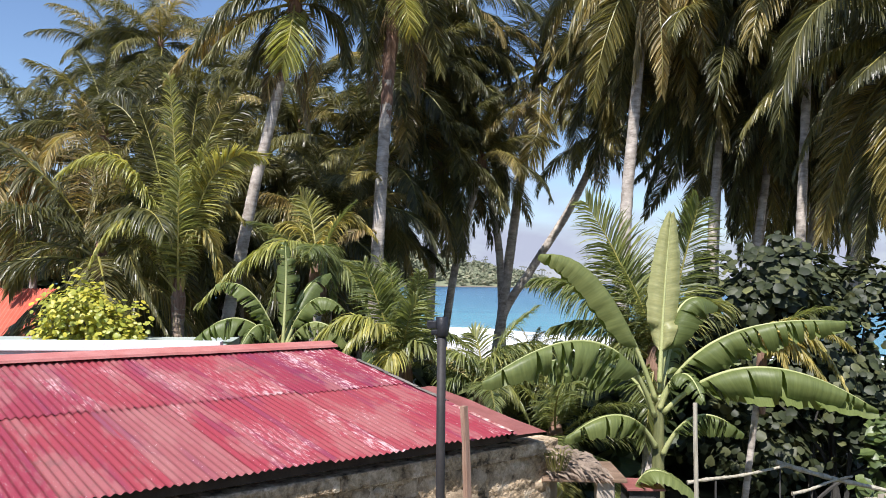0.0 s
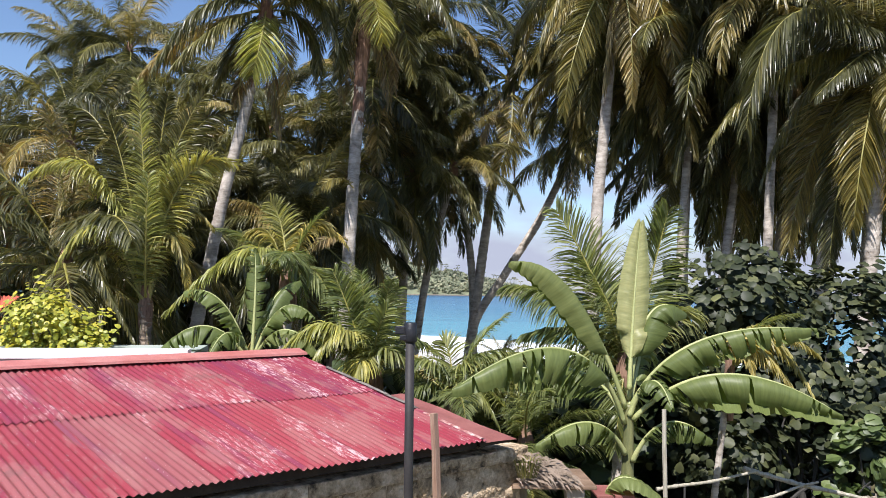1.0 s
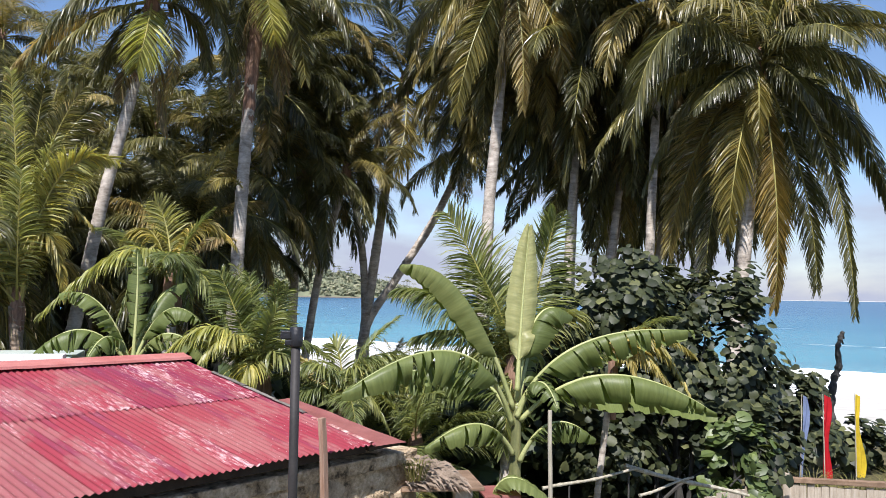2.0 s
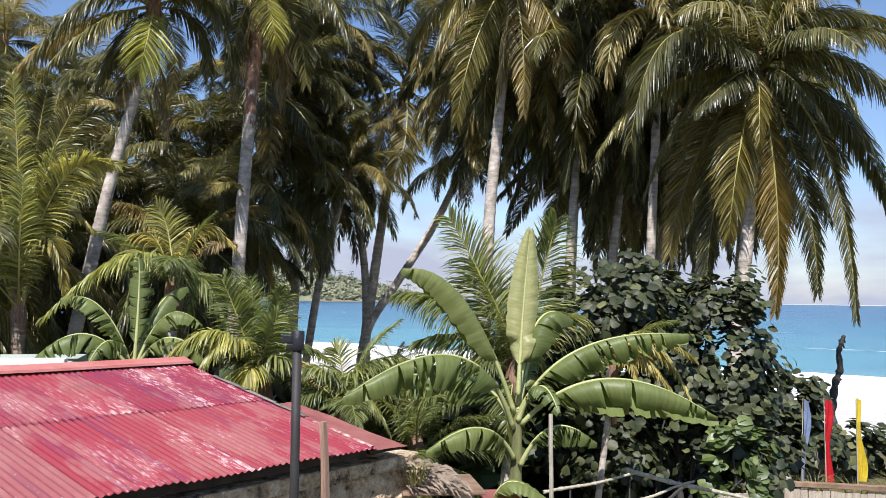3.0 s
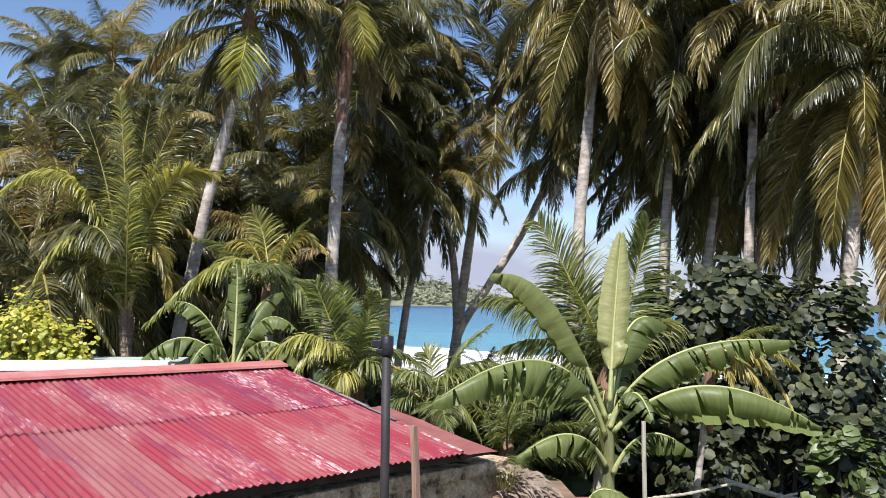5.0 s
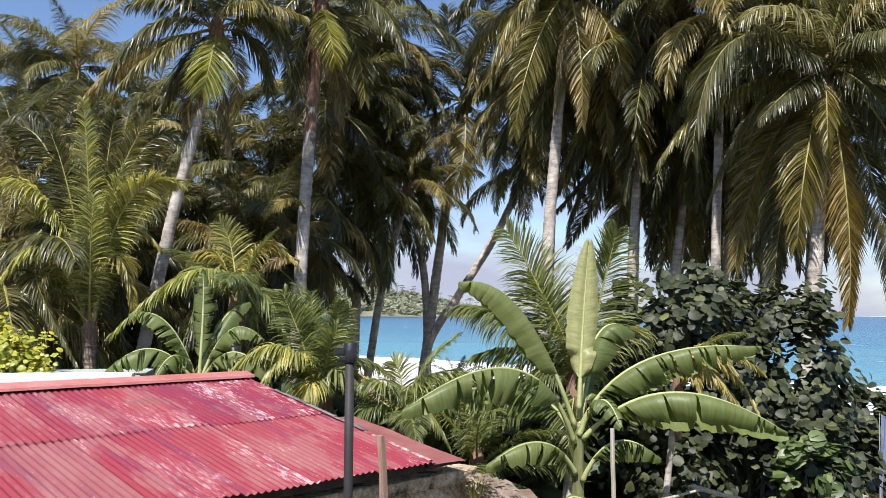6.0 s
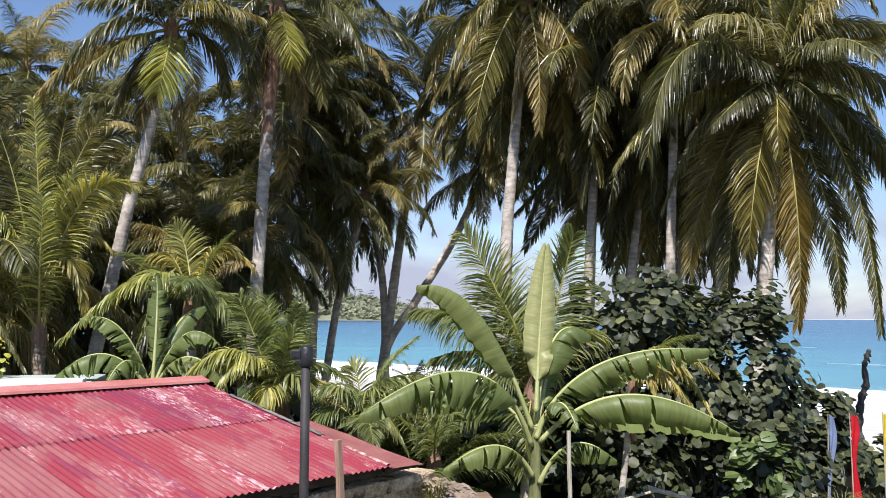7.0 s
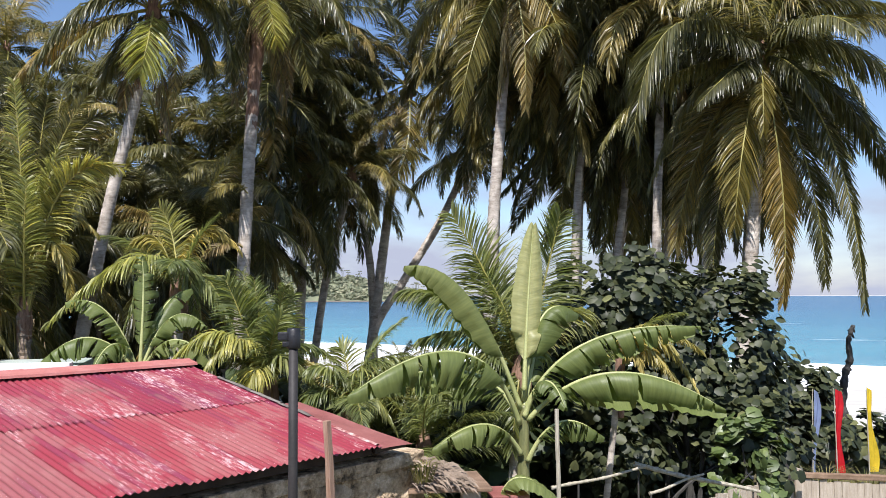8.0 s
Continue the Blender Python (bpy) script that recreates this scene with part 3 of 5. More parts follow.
def plaster_coat(parent):
    """A rough, uneven coat of old render over the upper blocks; where it is thin the blocks come through."""
    nu, nz = 190, 36
    verts = []
    for j in range(nz + 1):
        for i in range(nu + 1):
            u, z = -4.6 + 5.38 * i / nu, 1.15 + 1.0 * j / nz
            lump = 0.030 * noise.noise(Vector((u * 2.6, z * 4.0, 1))) + 0.022 * noise.noise(Vector((u * 9, z * 11, 5))) + 0.010 * noise.noise(Vector((u * 26, z * 26, 9)))
            verts.append((u, 0.172 - lump, z))
    w = nu + 1
    faces = [(j * w + i, j * w + i + 1, (j + 1) * w + i + 1, (j + 1) * w + i) for j in range(nz) for i in range(nu)]
    part("plaster", mesh_of("plaster", verts, faces, plaster_mix, smooth=True), parent, "rough stained plaster over the blocks")


def plaster_patches(parent, rng):
    """Smears of old plaster and mortar on the block wall, uneven in outline and thickness."""
    for _ in range(46):
        u, z = rng.uniform(-4.2, 0.75), rng.uniform(1.1, 2.12)
        rx, rz = rng.uniform(0.08, 0.32), rng.uniform(0.05, 0.16)
        n = 15
        verts = [(0, -0.030 * rng.uniform(0.6, 1.2), 0)]
        for ring, depth in ((0.6, -0.024), (1.0, 0.004)):
            for k in range(n):
                a = 2 * math.pi * k / n
                r = ring * rng.uniform(0.7, 1.2)
                verts.append((rx * r * math.cos(a), depth * rng.uniform(0.6, 1.2), rz * r * math.sin(a)))
        faces = [(0, 1 + (k + 1) % n, 1 + k) for k in range(n)] + [(1 + k, 1 + (k + 1) % n, 1 + n + (k + 1) % n, 1 + n + k) for k in range(n)]
        part("plaster_patch", mesh_of("plaster_patch", verts, faces, concrete, smooth=True), parent, at=pose(u, 0.178, z))


def build_white_roof():
    """The white-edged slab roof behind the red one."""
    slab = thing("neighbour_roof", "white-painted parapet edge of a flat roof behind", "roof")
    slab.matrix_basis = Matrix.Translation((-3.42, 13.0, 0)) @ Matrix.Rotation(math.atan2(-0.35, -3.0) + math.pi, 4, "Z")
    v, f = box(-8, -0.02, 2.98, 0, 0.30, 3.12, 0.012)
    part("parapet", mesh_of("parapet", v, f, white_paint), slab, "white parapet")
    v, f = box(-8, 0.02, 2.72, -0.10, 3.2, 2.978, 0.012)
    part("roof_slab", mesh_of("roof_slab", v, f, green_side), slab, "pale green-grey slab edge")
    v, f = box(-7.9, 0.15, 0, -0.4, 3.0, 2.72, 0.02)
    part("wall", mesh_of("wall", v, f, concrete), slab)


def build_orange_house():
    house = thing("house", "distant house with orange-red metal roof among the trees", "house", (-13.2, 24, 0))
    for side in (0, 1):
        verts = []
        for i in range(81):
            x = -2.6 + 4.7 * i / 80
            wave = 0.02 * math.cos(i * math.pi)
            verts += [(x, -1.6, 2.25 + wave), (x, 0.4, 3.75 + wave)] if side == 0 else [(x, 0.4, 3.75 + wave), (x, 2.4, 2.25 + wave)]
        faces = [(2 * i, 2 * i + 2, 2 * i + 3, 2 * i + 1) for i in range(80)]
        part("roof", mesh_of("roof", verts, faces, orange_roof), house, "orange-red roof slope")
    v, f = box(-2.4, -1.2, 0, 1.9, 2.0, 2.35, 0.02)
    part("wall", mesh_of("wall", v, f, white_paint), house)


def build_balcony():
    """The upper floor from which the view is taken."""
    v, f = box(-5, -3.2, 2.40, 5, 0.6, 2.55, 0.02)
    tagged(part("floor", mesh_of("floor", v, f, concrete)), "plain concrete balcony floor", "floor", kind="structure")
    v, f = box(-5, -3.4, 0, 5, -3.2, 5.6, 0.02)
    tagged(part("wall_south", mesh_of("wall_south", v, f, white_paint)), "white house wall behind the balcony", "wall", kind="structure")
    for x in (-4.8, 4.8):
        v, f = box(x - 0.12, 0.2, 0, x + 0.12, 0.45, 2.40, 0.02)
        tagged(part("column", mesh_of("column", v, f, concrete)), "concrete column under the balcony", "column", kind="structure")


# ---- palms ----
def leaflet(rng, verts, faces, base, d, along, length, hang, width=0.0155):
    """One folded leaflet: it leaves the rachis along d, bends down under its weight and is twisted a little its own way."""
    g = hang * rng.uniform(0.5, 1.3)
    d1 = (d + Vector((0, 0, -0.30 * g))).normalized()
    d2 = (d1 + Vector((0, 0, -0.75 * g))).normalized()
    d3 = (d2 + Vector((0, 0, -0.75 * g)) + along * rng.uniform(-0.15, 0.15)).normalized()
    w = d1.cross(Vector((0, 0, 1)))
    w = w.normalized() if w.length > 0.1 else along.copy()
    w = Matrix.Rotation(rng.gauss(0, 0.65), 3, d1) @ w * width * rng.uniform(0.8, 1.25)
    p1 = base + d1 * length * 0.38
    p2 = p1 + d2 * length * 0.36
    p3 = p2 + d3 * length * 0.28
    n = len(verts)
    verts += [base - w * 0.6, base + w * 0.6, p1 + w, p1 - w, p2 + w * 0.75, p2 - w * 0.75, p3]
    faces += [(n, n + 1, n + 2, n + 3), (n + 3, n + 2, n + 4, n + 5), (n + 5, n + 4, n + 6)]


def frond_from(name, pts, seed, leaf, reach, per_metre, hang, ragged, spread=None, thick=0.04):
    """A frond on the rachis line pts: two rows of leaflets, longest in the middle. spread: the way across the blade."""
    rng = random.Random(seed)
    steps = len(pts) - 1
    length = sum((pts[i + 1] - pts[i]).length for i in range(steps))
    verts, faces = tube(pts, [thick * (1 - 0.86 * i / steps) * (1.5 if i == 0 else 1) for i in range(steps + 1)], 5)
    split = len(faces)
    count = max(14, int(per_metre * length))
    for k in range(count):
        s = min(0.995, 0.12 + 0.88 * (k + rng.uniform(-0.3, 0.3)) / count)
        i = min(int(s * steps), steps - 1)
        base = pts[i].lerp(pts[i + 1], s * steps - i)
        t = (pts[i + 1] - pts[i]).normalized()
        across = spread - t * spread.dot(t) if spread is not None else t.cross(Vector((0, 0, 1)))
        across = across.normalized() if across.length > 0.25 else (Vector((1, 0, 0)) - t * t.x).normalized()
        up = across.cross(t)
        size = reach * min(1.0, 0.45 + 2.2 * (s - 0.10)) * (1 - 0.68 * max(0, s - 0.5) / 0.5)
        for side in (-1, 1):
            if rng.random() < ragged:
                continue
            d = (across * side * (1 - 0.40 * s) + t * (0.45 + 0.55 * s) + up * rng.uniform(-0.05, 0.35)).normalized()
            leaflet(rng, verts, faces, base, d, t, size * rng.uniform(0.82, 1.12), hang)
    me = mesh_of(name, verts, faces, leaf)
    me.materials.append(rachis)
    for i in range(split):
        me.polygons[i].material_index = 1
    return me


def frond_mesh(name, elev, bend, seed, leaf, count=84, length=4.0, hang=1.0, ragged=0.09):
    """A coconut frond that starts at the origin, leans along +x and bends over by its weight."""
    sway = random.Random(seed).uniform(-0.35, 0.35)
    steps, pts, p = 16, [], Vector((0, 0, 0))
    for i in range(steps + 1):
        a = radians(elev - bend * (i / steps) ** 1.25)
        pts.append(p.copy())
        p = p + Vector((math.cos(a), sway * i / steps * 0.5, math.sin(a))) * (length / steps)
    return frond_from(name, pts, seed, leaf, 1.12 * length / 4, 1.85 * count / length, hang, ragged)


ELEVS = ((80, 38), (62, 62), (44, 80), (28, 92), (10, 88), (-10, 74), (-34, 50), (-60, 26))
GREEN = [[frond_mesh("frond", e, b + 12 * k - 6, 100 + 10 * i + k, palm_leaf) for k in range(2)] for i, (e, b) in enumerate(ELEVS)]
FRESH = [[frond_mesh("frond", e, b * 0.8 + 10 * k, 300 + 10 * i + k, fresh_leaf, 84, hang=0.6) for k in range(2)] for i, (e, b) in enumerate(ELEVS)]
UPRIGHT = [[frond_mesh("frond", e, b + 8 * k, 700 + 10 * i + k, fresh_leaf, 88, hang=0.75) for k in range(2)]
           for i, (e, b) in enumerate(((88, 10), (82, 20), (74, 34), (64, 50), (52, 66), (40, 84), (24, 90), (4, 84)))]
DRY = [frond_mesh("dry_frond", e, b, 500 + i, old_leaf, 60, 3.6, 1.4, 0.2) for i, (e, b) in enumerate(((0, 90), (-35, 50), (-60, 26), (-72, 14)))]


def trunk_mesh(points, r0, r1):
    pts = through_points(points, 26)
    n = len(pts)
    radii = []
    for i in range(n):
        s = i / (n - 1)
        radii.append((r0 + (r1 - r0) * s + 0.55 * r0 * math.exp(-s * 14)) * (1 + (0.05 if i % 2 else -0.02)))
    v, f = tube(pts, radii, 12, 0.03)
    return mesh_of("trunk", v, f, trunk_bark, smooth=True)


NUT = None


def nut_mesh():
    bm = bmesh.new()
    bmesh.ops.create_icosphere(bm, subdivisions=2, radius=0.11)
    for v in bm.verts:
        v.co.z *= 1.25
        v.co *= 1 + 0.05 * math.sin(3 * math.atan2(v.co.y, v.co.x))
    me = bpy.data.meshes.new("coconut")
    bm.to_mesh(me)
    bm.free()
    me.materials.append(husk)
    me.shade_smooth()
    return me


NUT = nut_mesh()


def palm(points, label, fronds=20, size=1.0, r0=0.17, r1=0.11, seed=0, lean_out=0.0, dry=2, nuts=5, kinds=GREEN, low=7, group="coconut palms", turn=0.0, sheath=0.0, sheath_material=None):
    """A coconut palm: ringed trunk through points (world), crown of fronds at the last one."""
    rng = random.Random(seed)
    base = Vector(points[0])
    ob = thing("coconut_palm" if len(points) > 1 else "young_palm", label, "palm tree", base, group)
    rel = [Vector(p) - base for p in points]
    top = rel[-1]
    ob["crown"] = tuple(top)
    if len(points) > 1:
        part("trunk", trunk_mesh(rel, r0, r1), ob)
        v, f = tube([top + Vector((0, 0, z)) for z in (-0.75, -0.45, -0.1, 0.25, 0.5)], [r1 * 0.9, r1 * 1.45, r1 * 1.7, r1 * 1.3, r1 * 0.4], 10, 0.12)
        part("crown_base", mesh_of("crown_base", v, f, fibre), ob, "brown fibrous leaf sheaths")
        if sheath:
            line = [p for p in through_points(rel, 26) if (p - top).length < sheath]
            v, f = tube(line, [r1 * (1.05 + 0.55 * i / len(line)) for i in range(len(line))], 10, 0.14)
            part("leaf_sheath", mesh_of("leaf_sheath", v, f, sheath_material or fibre), ob, "fibrous remains of old leaf bases")
    for i in range(fronds):
        q = (i + 0.5) / fronds
        k = min(int(q * (low + 1)), 7)
        az = turn + i * 137.5 + rng.uniform(-14, 14)
        s = size * rng.uniform(0.88, 1.12) * (0.8 if k == 0 else 1)
        m = Matrix.Translation(top + Vector((0, 0, 0.25 - 0.35 * q))) @ Matrix.Rotation(radians(az), 4, "Z") @ Matrix.Rotation(radians(rng.uniform(-6, 6)), 4, "Y") @ Matrix.Rotation(radians(rng.uniform(-16, 16)), 4, "X") @ Matrix.Scale(s, 4)
        part("frond", kinds[k][rng.randrange(2)], ob, at=m)
    for i in range(dry):
        m = Matrix.Translation(top + Vector((0, 0, -0.25))) @ Matrix.Rotation(radians(turn + 60 + i * 151 + rng.uniform(-30, 30)), 4, "Z") @ Matrix.Scale(size * rng.uniform(0.7, 0.95), 4)
        part("dry_frond", DRY[rng.randrange(1, 4)], ob, "yellow-brown withered frond", at=m)
    for i in range(nuts):
        a = rng.uniform(0, 6.28)
        part("coconut", NUT, ob, at=pose(top.x + 0.24 * math.cos(a), top.y + 0.24 * math.sin(a), top.z - rng.uniform(0.15, 0.5), 20, 10, 0))
    return ob


def bough(ob, over, tip, leaf, reach, seed, label="", start=None):
    """A single frond of a palm, from its crown over one point of its arch to its tip; a steep one shows its blade to the open side."""
    base = Vector(ob["crown"])
    over, tip = Vector(over) - ob.location, Vector(tip) - ob.location
    way = (tip - base).normalized()
    base = base + Vector((way.x * 0.10, way.y * 0.10, 0.05)) if start is None else Vector(start) - ob.location
    line = bezier(base, 2 * over - 0.5 * (base + tip), tip, 18)
    steep = abs(way.z) > 0.8
    spread = Vector((0.98, 0.2, 0)) if steep else None
    length = (tip - base).length
    part("frond", frond_from("frond", line, seed, leaf, reach, 54, 0.45 if steep else 1.15, 0.06, spread, 0.012 + 0.022 * min(1.0, length / 3)), ob, label)


# ---- broad-leaved plants ----
def banana_leaf_part(plant, base, apex, tip, width, seed, droop=0.6, torn=0.25, label="", curl=0.0, material=None):
    """One banana leaf: stalk and midrib along an arc, a blade folded down on both sides and torn between the veins."""
    rng = random.Random(seed)
    base, apex, tip = Vector(base), Vector(apex), Vector(tip)
    ctrl = 2 * apex - 0.5 * (base + tip)
    n = 44
    line = bezier(base, ctrl, tip, n)
    verts, faces, uvs = [], [], []
    start = int(n * 0.20)
    offs = [0.0, 0.0]
    for side in (-1, 1):
        prev = None
        tear = 0.0
        for i in range(start, n + 1):
            s = (i - start) / (n - start)
            d = (line[min(i + 1, n)] - line[max(i - 1, 0)]).normalized()
            out = d.cross(Vector((0, 0, 1)))
            out = out.normalized() if out.length > 0.15 else Vector((1, 0, 0))
            up = out.cross(d).normalized()
            w = 0.5 * width * max(0.03, math.sin(math.pi * min(1, s ** 0.7 * 0.97 + 0.02)) ** 0.55) * rng.uniform(0.95, 1.04)
            if rng.random() < torn:
                fresh_tear = rng.uniform(0.0, 0.95)
            else:
                fresh_tear = None
            row = []
            for turn_no, pass_tear in enumerate((tear,) if fresh_tear is None else (tear, fresh_tear)):
              notch = 0.0 if fresh_tear is None else (-0.05, 0.05)[turn_no] * width
              fall = droop * 0.6 + 0.8 * pass_tear + curl * s
              row = []
              for k in range(5):
                q = k / 4
                bend = fall * q
                v = line[i] + side * out * w * q * math.cos(bend * 0.9) + up * (0.035 * math.sin(q * 3.1) - w * q * math.sin(bend * 0.9)) + d * (0.10 * q * width + notch * q)
                v += up * 0.012 * math.sin(i * 1.9 + side) * q
                row.append(len(verts))
                verts.append(v), uvs.append((s, side * q))
              if prev is not None:
                for k in range(4):
                    faces.append((prev[k], prev[k + 1], row[k + 1], row[k]) if side > 0 else (prev[k + 1], prev[k], row[k], row[k + 1]))
              prev = row
              if fresh_tear is not None and turn_no == 0:
                prev = None
            if fresh_tear is not None:
                tear = fresh_tear
            if rng.random() < 0.5:
                tear *= 0.5
    blade = part("leaf", mesh_of("leaf", verts, faces, material or banana_leaf, uvs, True), plant, label)
    v, f = tube(line, [0.042 * (1 - 0.88 * (i / n) ** 0.7) for i in range(n + 1)], 6)
    part("midrib", mesh_of("midrib", v, f, midrib, smooth=True), blade, "pale green midrib")


def banana_stem(plant, points, r0, r1):
    pts = through_points(points, 10)
    v, f = tube(pts, [r0 + (r1 - r0) * i / (len(pts) - 1) for i in range(len(pts))], 12, 0.04)
    part("stem", mesh_of("stem", v, f, stem, smooth=True), plant, "pale green sheathed stem")


def build_banana():
    o = Vector((2.95, 11.5, 0))
    plant = thing("banana_plant", "tall banana plant with broad torn green leaves", "banana plant", o)
    banana_stem(plant, [(0, 0, 0), (0, 0, 1.2), (0.02, 0, 2.1), (0.03, 0, 2.55)], 0.12, 0.05)

    def leaf(base, apex, tip, width, seed, **more):
        banana_leaf_part(plant, Vector(base) - o, Vector(apex) - o, Vector(tip) - o, width, seed, **more)

    leaf((2.98, 11.5, 2.75), (3.08, 11.65, 3.9), (3.20, 11.75, 5.08), 0.47, 1, droop=0.5, torn=0.0, material=banana_pale, label="young upright pale green leaf")
    leaf((2.93, 11.5, 2.5), (2.15, 11.3, 4.05), (1.30, 11.0, 4.45), 0.66, 2, droop=2.6, torn=0.05)
    leaf((2.9, 11.45, 2.3), (2.0, 11.0, 3.32), (0.55, 10.6, 2.85), 0.95, 3, droop=2.2, torn=0.45)
    leaf((2.92, 11.55, 2.3), (2.2, 11.8, 3.0), (0.75, 12.0, 2.75), 0.85, 4, droop=2.2, torn=0.6)
    leaf((2.9, 11.4, 1.9), (2.35, 11.1, 2.36), (1.64, 10.9, 2.10), 0.62, 5, droop=2.0, torn=0.15, label="small yellowish drooping leaf")
    leaf((3.0, 11.5, 2.5), (3.85, 11.3, 3.42), (5.38, 11.1, 3.62), 0.82, 6, droop=2.7, torn=0.5)
    leaf((3.02, 11.45, 2.35), (4.1, 11.0, 3.02), (5.5, 10.7, 2.55), 1.05, 7, droop=3.4, torn=0.15)
    leaf((3.0, 11.6, 2.6), (3.3, 11.7, 3.75), (3.82, 11.8, 3.80), 0.75, 8, droop=2.0, torn=0.05)
    leaf((3.0, 11.4, 1.8), (3.4, 11.2, 2.35), (3.95, 11.1, 2.15), 0.6, 9, droop=2.2, torn=0.5)
    leaf((2.97, 11.55, 2.4), (3.3, 12.1, 3.2), (3.5, 12.9, 3.0), 0.6, 10, droop=1.0, torn=0.4)
    leaf((2.97, 11.45, 2.4), (3.2, 11.2, 2.9), (3.35, 10.8, 2.6), 0.5, 11, droop=1.0, torn=0.3)
    sucker = thing("banana_sucker", "small banana sucker with one broad leaf", "banana plant", (2.3, 10.2, 0))
    banana_stem(sucker, [(0, 0, 0), (0.02, 0, 0.7), (0.0, 0, 1.35)], 0.06, 0.03)
    banana_leaf_part(sucker, (0, 0, 1.2), (0.22, -0.1, 1.86), (0.85, -0.2, 1.45), 0.52, 21, droop=0.7, torn=0.05)


def build_small_banana():
    o = Vector((-2.85, 15.0, 0))
    plant = thing("banana_plant", "smaller banana plant behind the red roof", "banana plant", o)
    banana_stem(plant, [(0, 0, 0), (0, 0, 1.6), (0.03, 0, 2.9)], 0.11, 0.05)
    for i, (apex, tip, w) in enumerate((((0.03, 0.1, 4.0), (-0.02, 0.2, 4.75), 0.46), ((-0.5, -0.1, 3.8), (-1.15, -0.1, 3.98), 0.42), ((-0.7, -0.3, 3.4), (-1.5, -0.4, 2.95), 0.55),
                                        ((0.5, 0, 3.7), (1.1, -0.1, 3.55), 0.45), ((0.6, -0.3, 3.35), (1.25, -0.4, 2.9), 0.45), ((-0.25, -0.5, 3.3), (-0.5, -1.0, 2.95), 0.45), ((0.25, 0.5, 3.8), (0.7, 0.9, 4.2), 0.4))):
        banana_leaf_part(plant, (0, 0, 2.7), apex, tip, w * 1.45, 60 + i, droop=1.5, torn=0.25)


def leaf_disc(rng, p, size, normal):
    """A round, slightly cupped leaf of six triangles."""
    n = normal.normalized()
    a = n.orthogonal().normalized()
    b = n.cross(a)
    turn = rng.uniform(0, 6.28)
    verts = [p + n * size * 0.12]
    for k in range(7):
        t = turn + 2 * math.pi * k / 7
        r = size * (1.18 if k == 0 else rng.uniform(0.85, 1.0)) * (0.82 if k in (3, 4) else 1)
        verts.append(p + (a * math.cos(t) + b * math.sin(t)) * r - n * size * rng.uniform(-0.05, 0.2))
    return verts, [(0, k + 1, (k + 1) % 7 + 1) for k in range(7)]


def shrub(name, label, category, base, blobs, leaf, seed, stems=7, group=""):
    """A shrub: forking stems and many single leaves gathered on the ends of its boughs."""
    rng = random.Random(seed)
    base = Vector(base)
    ob = thing(name, label, category, base, group)
    verts, faces = [], []
    for centre, radius, count, size in blobs:
        c = Vector(centre) - base
        twigs = [Vector((rng.gauss(0, 1), rng.gauss(0, 1), rng.gauss(0, 1))).normalized() * rng.uniform(0.35, 1.0) for _ in range(max(6, count // 22))]
        for _ in range(count):
            tw = rng.choice(twigs)
            q = tw + Vector((rng.gauss(0, 0.13), rng.gauss(0, 0.13), rng.gauss(0, 0.13)))
            p = c + Vector((q.x * radius[0], q.y * radius[1], q.z * radius[2]))
            normal = q.normalized() * 0.7 + Vector((-0.1, -0.45, 0.8)) + Vector((rng.gauss(0, 0.42), rng.gauss(0, 0.42), rng.gauss(0, 0.3)))
            v, f = leaf_disc(rng, p, size * rng.uniform(0.6, 1.25), normal)
            faces += [tuple(i + len(verts) for i in t) for t in f]
            verts += v
    tagged(part("foliage", mesh_of("foliage", verts, faces, leaf, smooth=True), ob), kind="stuff")
    for k in range(stems):
        c = Vector(rng.choice(blobs)[0]) - base
        start = Vector((rng.uniform(-0.4, 0.4), rng.uniform(-0.3, 0.3), -0.05))
        line = bezier(start, start * 1.5 + Vector((0, 0, c.z * 0.6)), c + Vector((rng.uniform(-0.4, 0.4), 0, 0)), 10)
        v, f = tube(line, [0.05 * (1 - 0.75 * i / 10) for i in range(11)], 6)
        part("branch", mesh_of("branch", v, f, dark_wood), ob)
    return ob


# ---- small built things ----
def build_pole():
    pole = thing("steel_pole", "dark grey steel pipe with black clamp at its top", "pole", (0.0, 4.7, 0))
    v, f = tube([(0.012, 0, 0), (0.008, 0, 1.5), (0.0, 0, 3.0), (-0.002, 0, 3.86)], [0.025] * 4, 16)
    part("pipe", mesh_of("pipe", v, f, pipe_grey, smooth=True), pole)
    v, f = tube([(0, 0, 3.79), (0, 0, 3.80), (0, 0, 3.895), (0, 0, 3.90)], [0.030, 0.036, 0.036, 0.031], 16)
    part("clamp", mesh_of("clamp", v, f, black_plastic, smooth=True), pole, "black clamp")
    v, f = box(-0.085, -0.02, 3.835, -0.03, 0.02, 3.88, 0.006)
    part("bracket", mesh_of("bracket", v, f, black_plastic), pole, "short black side bracket")
    v, f = box(-0.06, -0.025, 3.80, 0.0, 0.025, 3.83, 0.005)
    part("bracket", mesh_of("bracket", v, f, black_plastic), pole)
    v, f = tube([(0, 0, -0.02), (0, 0, 0.05)], [0.16, 0.15], 12)
    part("footing", mesh_of("footing", v, f, concrete), pole, "concrete footing")


